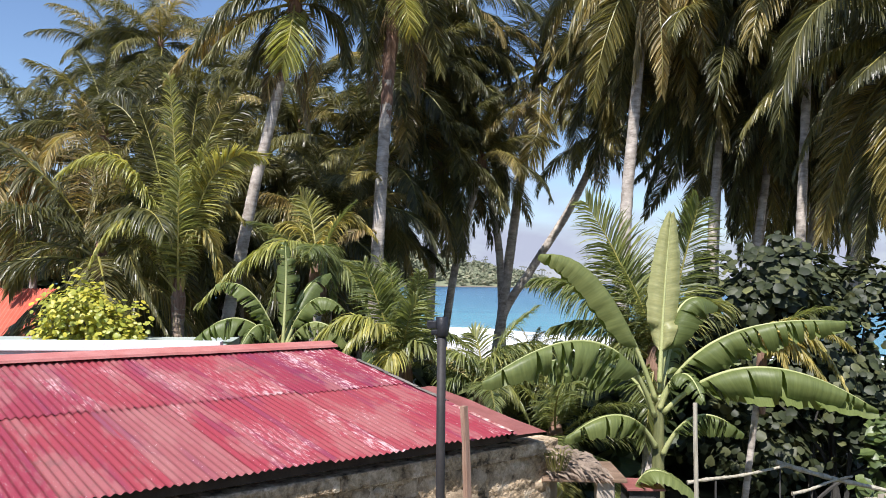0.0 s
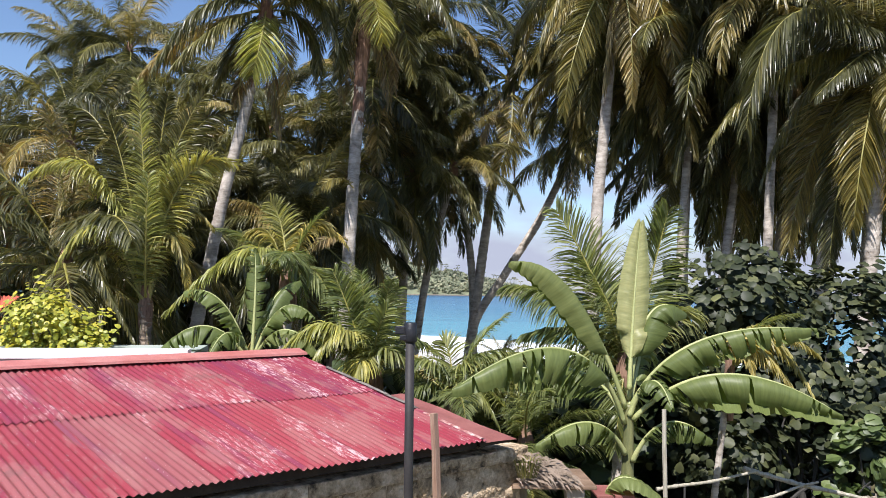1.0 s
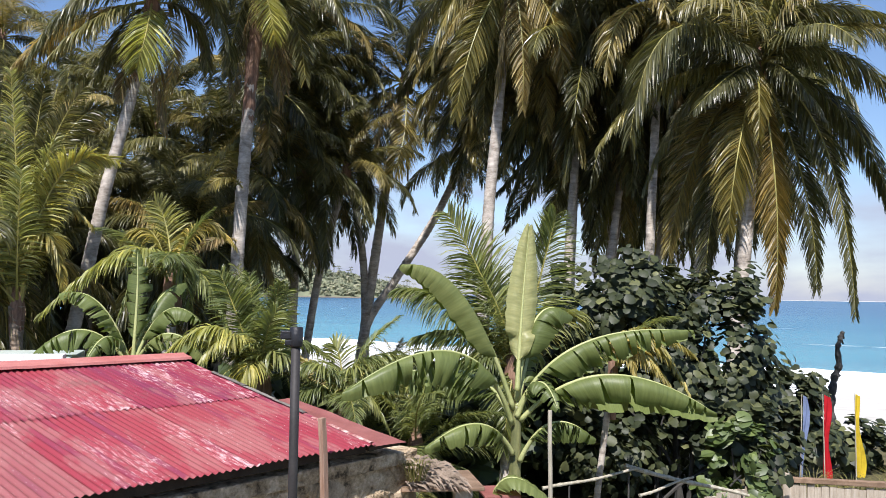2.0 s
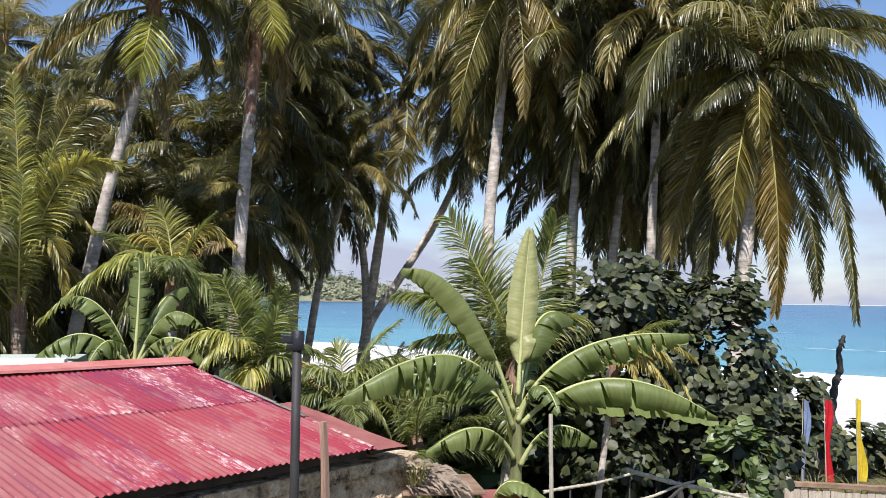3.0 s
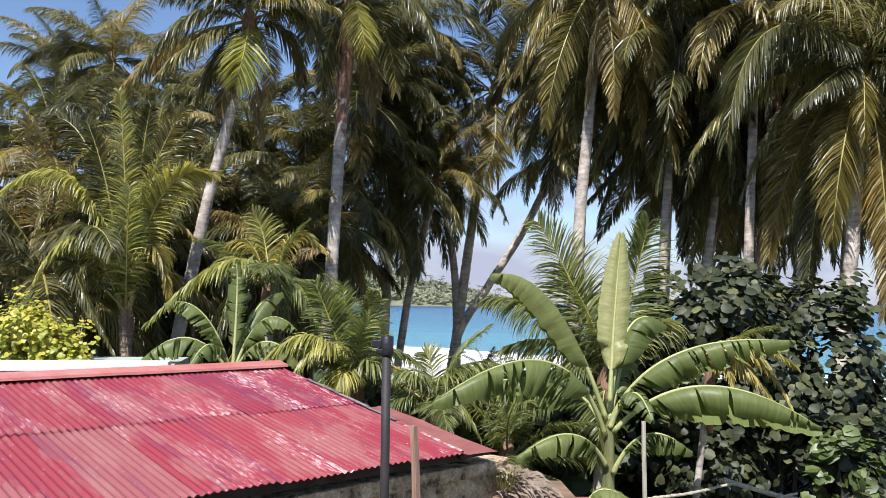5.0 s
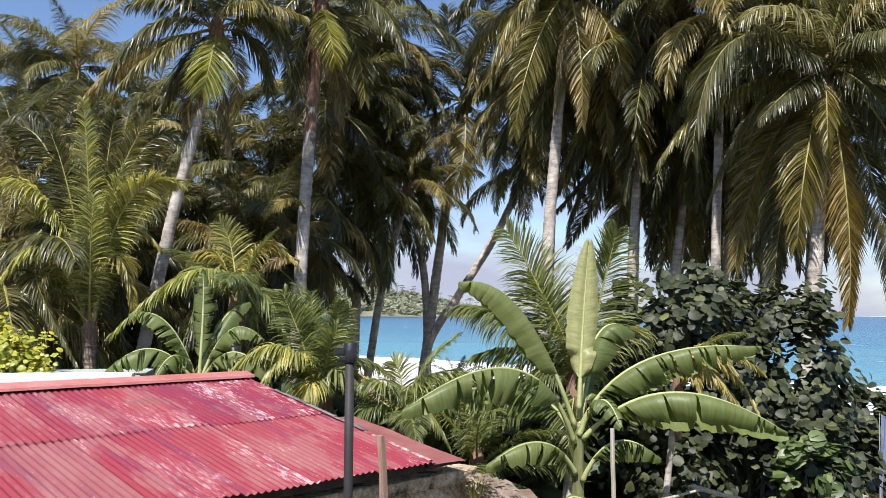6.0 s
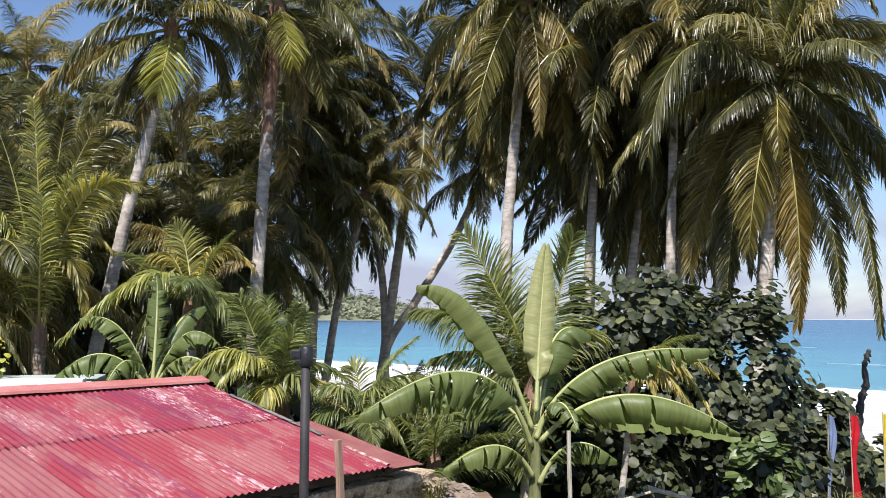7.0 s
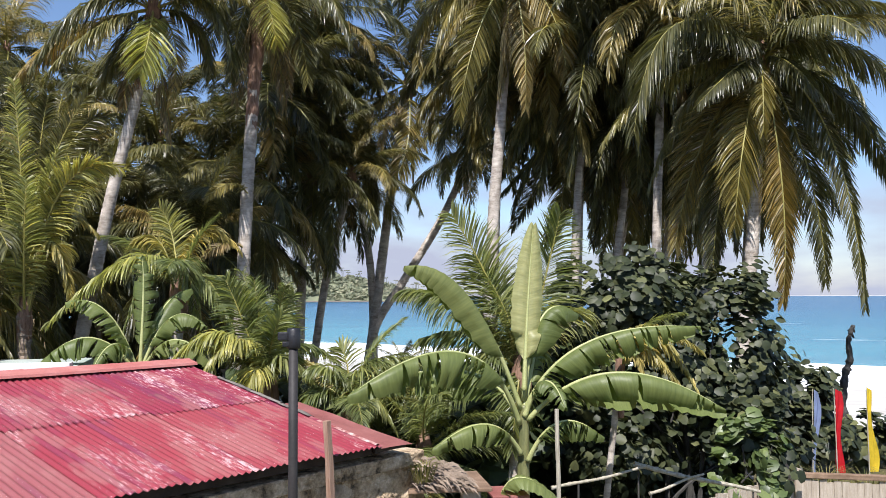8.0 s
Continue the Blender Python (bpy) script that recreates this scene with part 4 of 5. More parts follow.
def stake(name, label, category, base, top, half, material, seed):
    rng = random.Random(seed)
    base, top = Vector(base), Vector(top)
    ob = thing(name, label, category, base)
    pts = [Vector((0, 0, 0)).lerp(top - base, i / 8) + Vector((rng.uniform(-1, 1), 0, 0)) * 0.004 for i in range(9)]
    v, f = tube(pts, [half] * 9, 4 if half > 0.03 else 8, 0.05)
    part("stake", mesh_of("stake", v, f, material), ob)
    return ob


def bamboo(label, a, b, r, seed):
    rng = random.Random(seed)
    a, b = Vector(a), Vector(b)
    ob = thing("bamboo_pole", label, "pole", a, "bamboo poles on the ground")
    n = 28
    pts = [(b - a) * (i / n) + Vector((0, 0, 0.012 * math.sin(i * 0.25 + seed))) for i in range(n + 1)]
    v, f = tube(pts, [r * (1.25 if i % 5 == 0 else 1) * (1 - 0.3 * i / n) for i in range(n + 1)], 8, 0.06)
    part("culm", mesh_of("culm", v, f, grey_wood), ob)


def build_thatch():
    """Dry palm thatch heaped on a short post-and-slab shelter beside the wall."""
    shelter = thing("thatch_shelter", "low shelter with heap of dry palm thatch", "shelter", (1.65, 9.75, 0))
    for x, y in ((0.22, -0.1), (-0.35, 0.45), (0.35, 0.5)):
        v, f = box(x - 0.10, y - 0.08, 0, x + 0.10, y + 0.08, 1.86, 0.012, 0.005)
        part("post", mesh_of("post", v, f, plank_wood), shelter, "bleached stub post")
    v, f = box(-0.5, -0.25, 1.86, 0.45, 0.7, 1.90, 0.008, 0.006)
    part("slab", mesh_of("slab", v, f, cap_wood), shelter, "brown board")
    rng = random.Random(8)
    verts, faces = [], []
    for _ in range(560):
        c = Vector((rng.uniform(-0.48, 0.16), rng.uniform(-0.3, 0.6), 1.92))
        c.z += max(0, 0.30 - 0.42 * (c.x + 0.5)) * rng.random() + rng.uniform(0, 0.06)
        d = Vector((rng.uniform(0.3, 1), rng.uniform(-0.7, 0.2), rng.uniform(-0.55, 0.10))).normalized()
        l, w = rng.uniform(0.07, 0.22), 0.006
        s = d.orthogonal().normalized() * w
        k = len(verts)
        verts += [c - s, c + s, c + d * l * 0.6 + s + Vector((0, 0, 0.015)), c + d * l * 0.6 - s, c + d * l + Vector((0, 0, -0.04))]
        faces += [(k, k + 1, k + 2, k + 3), (k + 3, k + 2, k + 4)]
    tagged(part("thatch", mesh_of("thatch", verts, faces, dry_thatch), shelter, "dry grey-brown palm thatch"), kind="stuff")
    v, f = box(0.55, 0.2, 1.66, 1.0, 0.75, 1.69, 0.006)
    sheet = thing("roof_scrap", "loose dull red metal sheet on a low stack", "metal sheet", (1.65, 9.75, 0))
    part("sheet", mesh_of("sheet", v, f, dull_red), sheet)
    v, f = box(0.58, 0.25, 0, 0.95, 0.7, 1.66, 0.01)
    part("stack", mesh_of("stack", v, f, dark_wood), sheet)


def grass_tuft(base, height, count, seed, label="tuft of dry yellow-green grass"):
    rng = random.Random(seed)
    verts, faces = [], []
    for _ in range(count):
        a, l = rng.uniform(0, 6.28), height * rng.uniform(0.5, 1.1)
        o = Vector((math.cos(a), math.sin(a), 0))
        p = o * rng.uniform(0, 0.12)
        s = Vector((-o.y, o.x, 0)) * 0.006
        k = len(verts)
        verts += [p - s, p + s, p + o * l * 0.25 + Vector((0, 0, l * 0.7)) + s, p + o * l * 0.25 + Vector((0, 0, l * 0.7)) - s, p + o * l * 0.6 + Vector((0, 0, l * 0.8))]
        faces += [(k, k + 1, k + 2, k + 3), (k + 3, k + 2, k + 4)]
    ob = part("grass_tuft", mesh_of("grass_tuft", verts, faces, grass_leaf), at=pose(*base))
    tagged(ob, label, "grass", kind="stuff")


def build_fence():
    """Plank wall on the seaward side, with a brown coping on its farther stretch."""
    fence = thing("plank_fence", "bleached upright planks with brown coping board", "fence", (0, 0, 0))
    a, b, c = Vector((6.3, 13.0, 0)), Vector((8.35, 13.7, 0)), Vector((11.2, 13.3, 0))
    rng = random.Random(4)
    boards = []
    for _ in range(4):
        v, f = box(-0.062, -0.012, 0, 0.062, 0.012, 1.0, 0.004, 0.004)
        boards.append(mesh_of("plank", v, f, plank_wood))
    for p, q, h0, h1 in ((a, b, 0.78, 0.98), (b, c, 0.86, 0.72)):
        n = int((q - p).length / 0.13)
        ang = math.degrees(math.atan2((q - p).y, (q - p).x))
        for i in range(n):
            s = (i + 0.5) / n
            x = p.lerp(q, s)
            h = h0 + (h1 - h0) * s + rng.uniform(-0.02, 0.03)
            part("plank", rng.choice(boards), fence, at=pose(x.x, x.y + rng.uniform(-0.008, 0.008), 0, 0, rng.uniform(-0.8, 0.8), ang) @ Matrix.Diagonal((1, 1, h, 1)))
    d = (c - b).normalized()
    m = Matrix.Translation(b) @ Matrix.Rotation(math.atan2(d.y, d.x), 4, "Z")
    v, f = box(0, -0.05, 0.88, 2.9, 0.06, 0.97, 0.01, 0.005)
    part("coping", mesh_of("coping", v, f, cap_wood), fence, "brown weathered coping board", at=m @ pose(0, 0, 0.02, 0, 2.4))
    v, f = box(-0.06, -0.07, 0, 0.06, 0.07, 1.06, 0.01, 0.004)
    part("post", mesh_of("post", v, f, plank_wood), fence, at=Matrix.Translation(b))


def feather_flag(label, base, top, width, material, seed):
    """A narrow cloth banner on a thin stick, hanging in folds."""
    base, top = Vector(base), Vector(top)
    ob = thing("banner_flag", label, "flag", base, "banner flags by the beach")
    v, f = tube([(0, 0, 0), tuple((top - base) * 0.5), tuple(top - base)], [0.014, 0.012, 0.008], 8)
    part("stick", mesh_of("stick", v, f, grey_wood), ob)
    rng = random.Random(seed)
    h = (top - base).z
    low = h - 1.72
    verts, faces = [], []
    rows, cols = 26, 9
    for j in range(rows + 1):
        s = j / rows
        z = h - 0.02 - (h - low) * s
        w = width * (0.15 + 1.0 * math.sin(math.pi * min(1, 0.12 + 0.72 * s)) * (0.75 + 0.3 * math.sin(s * 5 + seed)))
        at = (top - base) * (z / h)
        for i in range(cols + 1):
            q = i / cols
            fold = 0.035 * math.sin(q * 9 + s * 6 + seed) * (0.3 + s)
            verts.append(Vector((at.x + 0.012 + w * q + 0.03 * math.sin(s * 4 + seed), at.y + fold, z - 0.05 * q * (1 - s))))
    faces = [(j * (cols + 1) + i, j * (cols + 1) + i + 1, (j + 1) * (cols + 1) + i + 1, (j + 1) * (cols + 1) + i) for j in range(rows) for i in range(cols)]
    part("cloth", mesh_of("cloth", verts, faces, material, smooth=True), ob)


def build_driftpost():
    ob = thing("driftwood_post", "gnarled dark driftwood post by the beach", "post", (14.2, 21, 0))
    v, f = tube(through_points([(0, 0, -0.1), (-0.05, 0, 0.9), (0.0, 0, 1.5), (0.10, 0.02, 1.95), (0.22, 0, 2.3), (0.19, 0, 2.75), (0.26, 0, 3.0), (0.36, 0, 3.22)], 5),
                [0.13 * (1 - 0.62 * i / 35) * (1 + 0.2 * math.sin(i * 1.7)) for i in range(36)], 8, 0.15)
    part("post", mesh_of("post", v, f, dark_wood), ob)
    for z, dx in ((3.05, 0.17), (2.9, 0.14), (2.0, -0.10)):
        v, f = tube([(0.22, 0, z), (0.22 + dx * 0.6, 0, z + 0.10), (0.22 + dx, 0, z - 0.02)], [0.05, 0.055, 0.02], 7, 0.2)
        part("snag", mesh_of("snag", v, f, dark_wood), ob)


# ---- put the place together ----
build_ground(), build_sea(), build_headland()
for k, (s, a0, a1, h, d) in enumerate(((84, -160, 70, 0.4, 9), (99, -150, 60, 0.8, 8))):
    breaker(s, a0, a1, h, d, k + 1)
build_balcony(), build_house(), build_white_roof(), build_orange_house()

G = "tall coconut palm with ringed grey trunk and drooping fronds"
golden = palm([(-5.6, 20, 0), (-5.2, 20, 2.6), (-4.85, 20, 4.55), (-4.51, 20, 6.4), (-4.0, 20, 8.68), (-3.64, 20, 10.69)], G, 5, 0.8, 0.17, 0.11, 1, sheath=1.9, low=2)
bough(golden, (-3.58, 19.10, 9.77), (-3.74, 19.00, 8.92), lime_leaf, 0.95, 1100, "golden frond hanging before the trunk")
bough(golden, (-4.86, 19.30, 10.61), (-5.94, 19.00, 9.05), palm_leaf, 1.00, 1101)
bough(golden, (-4.68, 19.10, 9.98), (-5.57, 18.80, 8.86), golden_leaf, 0.80, 1102)
bough(golden, (-5.57, 20.60, 10.29), (-6.98, 20.80, 9.08), palm_leaf, 0.90, 1103)
bough(golden, (-2.43, 19.80, 10.90), (-1.81, 19.70, 9.39), palm_leaf, 0.90, 1104)
bough(golden, (-2.77, 20.40, 10.55), (-2.41, 20.50, 9.29), palm_leaf, 0.90, 1105)
bough(golden, (-3.18, 20.20, 9.99), (-3.29, 20.20, 8.51), old_leaf, 0.50, 1106, "withered brown frond hanging by the trunk")
bough(golden, (-4.05, 19.80, 9.44), (-4.24, 19.80, 8.39), old_leaf, 0.50, 1107, "withered brown frond hanging by the trunk")
bough(golden, (-3.98, 20.20, 11.85), (-4.75, 20.20, 12.62), palm_leaf, 0.90, 1108)
bough(golden, (-3.27, 19.80, 11.86), (-2.65, 19.80, 12.71), palm_leaf, 0.90, 1109)
bough(golden, (-2.81, 19.30, 11.16), (-1.41, 19.00, 10.74), golden_leaf, 0.90, 1110)
bough(golden, (-4.30, 19.40, 11.25), (-5.41, 19.10, 10.95), palm_leaf, 1.00, 1111)
bough(golden, (-4.33, 20.50, 10.17), (-5.12, 20.70, 8.84), palm_leaf, 0.90, 1112)
upper = palm([(-1.95, 22, 0), (-1.75, 22, 4.23), (-1.59, 22, 7.91), (-1.34, 22, 12.18)], G, 8, 0.92, 0.18, 0.14, 2, sheath=3.9, low=3)
bough(upper, (-1.05, 21.10, 11.21), (-0.87, 21.00, 10.33), lime_leaf, 0.85, 1200)
bough(upper, (0.09, 21.20, 12.03), (0.91, 20.80, 10.41), palm_leaf, 1.00, 1201)
bough(upper, (-2.17, 21.50, 11.88), (-2.52, 21.30, 9.99), palm_leaf, 0.90, 1202)
bough(upper, (-1.84, 21.80, 11.12), (-2.07, 21.80, 9.57), palm_leaf, 0.80, 1203)
bough(upper, (-0.50, 22.20, 11.46), (-0.12, 22.30, 9.68), palm_leaf, 0.90, 1204)
bough(upper, (-0.80, 22.50, 11.24), (-0.61, 22.50, 9.41), old_leaf, 0.60, 1205, "withered brown frond")
bough(upper, (-2.55, 22.30, 12.76), (-3.56, 22.40, 11.54), palm_leaf, 0.90, 1206)
bough(upper, (-0.06, 21.80, 13.15), (1.56, 21.70, 11.99), palm_leaf, 0.90, 1207)
bough(upper, (-1.66, 22.00, 13.45), (-2.25, 22.00, 14.62), palm_leaf, 0.90, 1208)
bough(upper, (-0.79, 22.00, 13.65), (0.08, 22.00, 14.93), palm_leaf, 0.90, 1209)
bough(upper, (-2.05, 21.40, 6.89), (-2.60, 21.20, 6.44), golden_leaf, 0.40, 1230, "small withering frond caught on the trunk", (-1.60, 21.90, 6.68))
bough(upper, (-2.10, 21.40, 5.41), (-2.62, 21.20, 5.05), old_leaf, 0.40, 1231, "small withering frond caught on the trunk", (-1.73, 21.90, 5.30))
dark = palm([(1.9, 31, -0.2), (2.09, 31, 1.88), (2.6, 31, 6.06), (3.02, 31, 9.0), (3.5, 31, 11.96)], G, 6, 1.0, 0.21, 0.13, 3, low=3)
bough(dark, (3.36, 29.80, 9.64), (2.69, 29.60, 7.86), golden_leaf, 1.10, 1400, "greenish-gold frond hanging before the trunk")
bough(dark, (1.72, 30.30, 11.60), (0.26, 30.00, 10.31), palm_leaf, 1.20, 1401)
bough(dark, (2.01, 30.00, 10.67), (1.14, 29.70, 8.76), palm_leaf, 1.10, 1402)
bough(dark, (4.85, 30.30, 11.87), (5.95, 30.00, 9.84), palm_leaf, 1.20, 1403)
bough(dark, (4.81, 30.70, 13.48), (5.86, 30.50, 14.54), palm_leaf, 1.10, 1404)
bough(dark, (3.00, 30.70, 13.83), (2.83, 30.60, 15.50), palm_leaf, 1.10, 1405)
bough(dark, (1.74, 30.60, 13.11), (0.60, 30.40, 13.63), palm_leaf, 1.10, 1406)
bough(dark, (4.55, 30.50, 10.43), (4.85, 30.40, 8.31), palm_leaf, 1.10, 1407)
bough(dark, (2.63, 31.40, 10.13), (2.11, 31.60, 8.22), palm_leaf, 1.10, 1408)
bough(dark, (0.94, 31.60, 12.94), (-0.54, 31.90, 11.66), palm_leaf, 1.20, 1409)
bough(dark, (5.72, 31.60, 13.12), (7.55, 31.80, 11.89), palm_leaf, 1.20, 1410)
bough(dark, (4.06, 31.50, 14.13), (4.64, 31.70, 16.22), palm_leaf, 1.10, 1411)
palm([(1.9, 31.3, -0.2), (2.2, 31, 2.71), (3.3, 31, 4.61), (4.75, 31, 6.96), (6.0, 31.2, 9.6)], G, 20, 0.8, 0.17, 0.13, 4, low=5)
palm([(2.25, 31.5, -0.2), (2.15, 31, 4.38), (1.74, 31, 7.3), (1.0, 31, 10.4)], G, 24, 0.9, 0.15, 0.12, 5)
palm([(-0.55, 29, -0.1), (-0.46, 29, 2.38), (-0.38, 29, 4.7), (-0.05, 29, 8.0)], G, 24, 0.85, 0.15, 0.12, 6, dry=1)
palm([(-0.2, 29, -0.1), (0.11, 29, 2.39), (0.5, 29, 4.91), (1.3, 29, 8.2)], G, 20, 0.75, 0.14, 0.12, 7, dry=1, low=6)
straight = palm([(4.3, 21, 0), (4.57, 21, 5.63), (4.78, 21, 8.25), (5.13, 21, 12.44)], G, 10, 0.95, 0.17, 0.12, 8, low=4)
bough(straight, (5.28, 20.40, 10.69), (5.29, 20.30, 8.71), old_leaf, 0.75, 1300, "rusty-brown hanging frond")
bough(straight, (4.04, 20.10, 10.54), (3.54, 20.00, 8.36), golden_leaf, 0.85, 1301)
bough(straight, (6.03, 20.50, 11.34), (6.38, 20.30, 9.47), palm_leaf, 1.00, 1302)
bough(straight, (6.51, 20.80, 12.22), (7.06, 20.70, 9.82), palm_leaf, 1.00, 1303)
bough(straight, (3.78, 20.60, 11.85), (2.96, 20.50, 9.76), palm_leaf, 1.00, 1304)
bough(straight, (4.65, 21.30, 10.64), (4.53, 21.40, 8.41), palm_leaf, 0.90, 1305)
bough(straight, (6.05, 21.40, 10.58), (6.28, 21.50, 8.32), palm_leaf, 0.90, 1306)
bough(straight, (3.53, 20.80, 12.80), (2.07, 20.80, 11.55), palm_leaf, 1.00, 1307)
bough(straight, (6.53, 20.80, 13.27), (7.89, 20.80, 11.83), palm_leaf, 1.00, 1308)
bough(straight, (4.76, 21.00, 13.86), (4.17, 21.00, 15.33), palm_leaf, 1.00, 1309)
hanging = palm([(9.3, 17.5, 0), (9.55, 17.5, 3.66), (9.79, 17.5, 5.63), (10.08, 17.5, 9.36)], "coconut palm with large golden-green fronds hanging low", 8, 1.0, 0.19, 0.11, 9, dry=0, turn=20, low=3, nuts=3)
bough(hanging, (9.11, 16.60, 7.33), (8.80, 16.50, 5.45), golden_leaf, 1.00, 1000, "long golden-green hanging frond")
bough(hanging, (10.20, 17.00, 6.43), (10.15, 17.00, 3.90), amber_leaf, 0.85, 1001, "golden-brown hanging frond")
bough(hanging, (7.72, 16.80, 9.86), (6.62, 16.50, 7.37), palm_leaf, 1.55, 1002)
bough(hanging, (7.74, 17.20, 8.84), (6.18, 17.20, 7.31), golden_leaf, 0.95, 1003)
bough(hanging, (11.37, 16.70, 9.56), (13.22, 16.30, 8.12), palm_leaf, 1.15, 1004)
bough(hanging, (12.04, 17.30, 8.37), (13.51, 17.50, 6.02), palm_leaf, 1.10, 1005)
bough(hanging, (10.62, 16.60, 10.41), (12.60, 16.10, 10.14), palm_leaf, 1.20, 1006)
bough(hanging, (11.82, 17.60, 7.58), (12.60, 17.70, 3.69), palm_leaf, 0.80, 1007)
bough(hanging, (8.83, 17.90, 7.57), (8.19, 18.10, 5.12), palm_leaf, 1.10, 1008)
bough(hanging, (9.21, 17.60, 7.01), (8.84, 17.60, 4.47), palm_leaf, 1.00, 1009)
bough(hanging, (11.46, 18.00, 6.98), (11.96, 18.20, 4.35), palm_leaf, 1.00, 1010)
bough(hanging, (9.23, 17.30, 11.04), (7.90, 17.30, 11.22), palm_leaf, 1.10, 1011)
bough(hanging, (9.54, 18.50, 10.27), (8.54, 19.10, 10.84), palm_leaf, 1.00, 1012)
bough(hanging, (10.55, 17.20, 11.46), (11.70, 17.00, 12.75), palm_leaf, 1.00, 1013)
bough(hanging, (10.07, 17.80, 11.94), (9.61, 17.90, 13.84), palm_leaf, 1.00, 1014)
bough(hanging, (11.99, 18.50, 9.13), (13.87, 19.10, 8.05), palm_leaf, 1.00, 1015)
bough(hanging, (10.46, 18.20, 7.66), (10.38, 18.30, 5.28), palm_leaf, 1.00, 1016)
bough(hanging, (8.84, 18.30, 8.70), (7.86, 18.70, 6.62), palm_leaf, 1.00, 1017)
bough(hanging, (8.89, 16.50, 8.86), (7.80, 16.00, 7.95), palm_leaf, 0.80, 1030)
bough(hanging, (10.25, 16.50, 8.96), (10.74, 16.00, 7.86), palm_leaf, 0.80, 1031)
bough(hanging, (10.08, 16.90, 9.79), (10.24, 16.50, 10.79), palm_leaf, 0.90, 1032)
bough(hanging, (8.83, 16.60, 9.52), (7.64, 16.10, 9.44), palm_leaf, 1.00, 1033)
bough(hanging, (9.52, 16.50, 8.54), (9.40, 16.30, 7.46), golden_leaf, 0.60, 1034)
beach_palm = palm([(7.54, 24, -0.2), (7.66, 24, 4.32), (7.79, 24, 7.68), (7.84, 24, 9.6)], G, 20, 0.9, 0.13, 0.09, 40, dry=2, low=6)
bough(beach_palm, (6.65, 23.70, 8.39), (5.27, 23.60, 6.86), palm_leaf, 0.80, 2200)
bough(beach_palm, (6.93, 24.40, 7.86), (5.89, 24.50, 6.07), palm_leaf, 0.75, 2201)
bough(beach_palm, (7.27, 23.50, 7.40), (6.79, 23.40, 5.50), palm_leaf, 0.80, 2202)
bough(beach_palm, (8.25, 23.60, 7.77), (8.06, 23.50, 5.43), palm_leaf, 0.80, 2203)
bough(beach_palm, (8.82, 23.70, 8.55), (9.48, 23.60, 5.69), palm_leaf, 0.85, 2204)
bough(beach_palm, (6.48, 24.30, 9.29), (4.94, 24.40, 8.51), palm_leaf, 0.80, 2205)
for k, (x, y, z, lean, n, size) in enumerate((
        (9.9, 25, 8.6, 1.2, 26, 1.0), (11.6, 24, 9.0, 2.4, 26, 1.0), 
        (6.4, 28, 12.2, 0.4, 28, 1.1), (14.2, 24, 11.8, 3.6, 28, 1.1), (-0.2, 29.6, 12.2, 0.3, 24, 1.0),
        (7.35, 22, 10.6, 0.5, 28, 1.0), (9.05, 23, 9.2, 0.9, 26, 0.9), (12.1, 22.5, 8.8, 1.6, 26, 0.9), (10.5, 27, 11.0, 0.5, 28, 1.1), (12.5, 28, 8.6, 0.6, 26, 1.1), (15.5, 28, 9.5, 0.5, 26, 1.1),
        (9.0, 20.5, 11.8, 0.4, 28, 1.0), (0.0, 30, 14.0, 0.5, 28, 1.1),
        (-12.6, 32, 12.2, -0.4, 28, 0.85), (-7.8, 27, 8.7, 0.3, 26, 0.9), (-4.9, 28, 9.0, 0.2, 28, 1.0), (-9.8, 24, 8.0, 0.2, 26, 1.0), (-2.2, 27, 7.6, 0.3, 28, 1.1),
        (-6.1, 26, 6.6, 0.2, 26, 1.1), (-12.8, 26, 7.6, -0.2, 26, 1.1), (-3.3, 25, 5.6, 0.2, 24, 1.0), (-7.6, 24, 5.2, 0.2, 24, 1.0), (-4.9, 29, 4.2, 0.1, 24, 1.1), (-2.9, 29.5, 5.4, 0.1, 24, 1.0),
        (-9.6, 29, 5.2, 0.1, 24, 1.1), (-7.4, 29, 10.4, 0.3, 26, 0.95), (5.9, 26, 11.6, 0.4, 28, 1.0), (-10.3, 30, 12.4, 0.3, 26, 0.85), (7.8, 23, 13.4, 0.5, 28, 1.1), (12.15, 22, 13.6, 1.9, 28, 1.1), (5.8, 24, 13.8, 1.0, 28, 1.1), (10.25, 26, 14.2, 0.8, 28, 1.1), (-1.4, 27.5, 10.6, 1.4, 26, 1.0))):
    palm([(x - lean, y, -0.2), (x - lean * 0.6, y, z * 0.45), (x - lean * 0.15, y, z * 0.8), (x, y, z)], G, n, size * 0.92, 0.13, 0.09, 40 + k, dry=2 + k % 2, turn=k * 31)
YG = "young coconut palm with upright feathery fronds"
feather = palm([(-5.45, 17.5, 0), (-5.48, 17.5, 2.2), (-5.51, 17.5, 3.73)], YG, 1, 0.9, 0.11, 0.09, 31, dry=1, sheath=2.6, sheath_material=dry_thatch, nuts=0, kinds=UPRIGHT, low=2, group="young palms")
bough(feather, (-5.49, 17.20, 5.77), (-5.74, 17.30, 8.32), fresh_leaf, 0.58, 1500)
bough(feather, (-5.29, 16.70, 5.06), (-5.24, 16.60, 6.27), fresh_leaf, 0.55, 1501)
bough(feather, (-5.16, 17.40, 6.26), (-4.41, 17.50, 8.12), palm_leaf, 0.60, 1502)
bough(feather, (-5.98, 17.60, 6.15), (-6.53, 17.70, 7.74), palm_leaf, 0.60, 1503)
bough(feather, (-4.77, 17.10, 6.12), (-3.62, 17.00, 6.57), lime_leaf, 0.62, 1504, "yellowing arched frond")
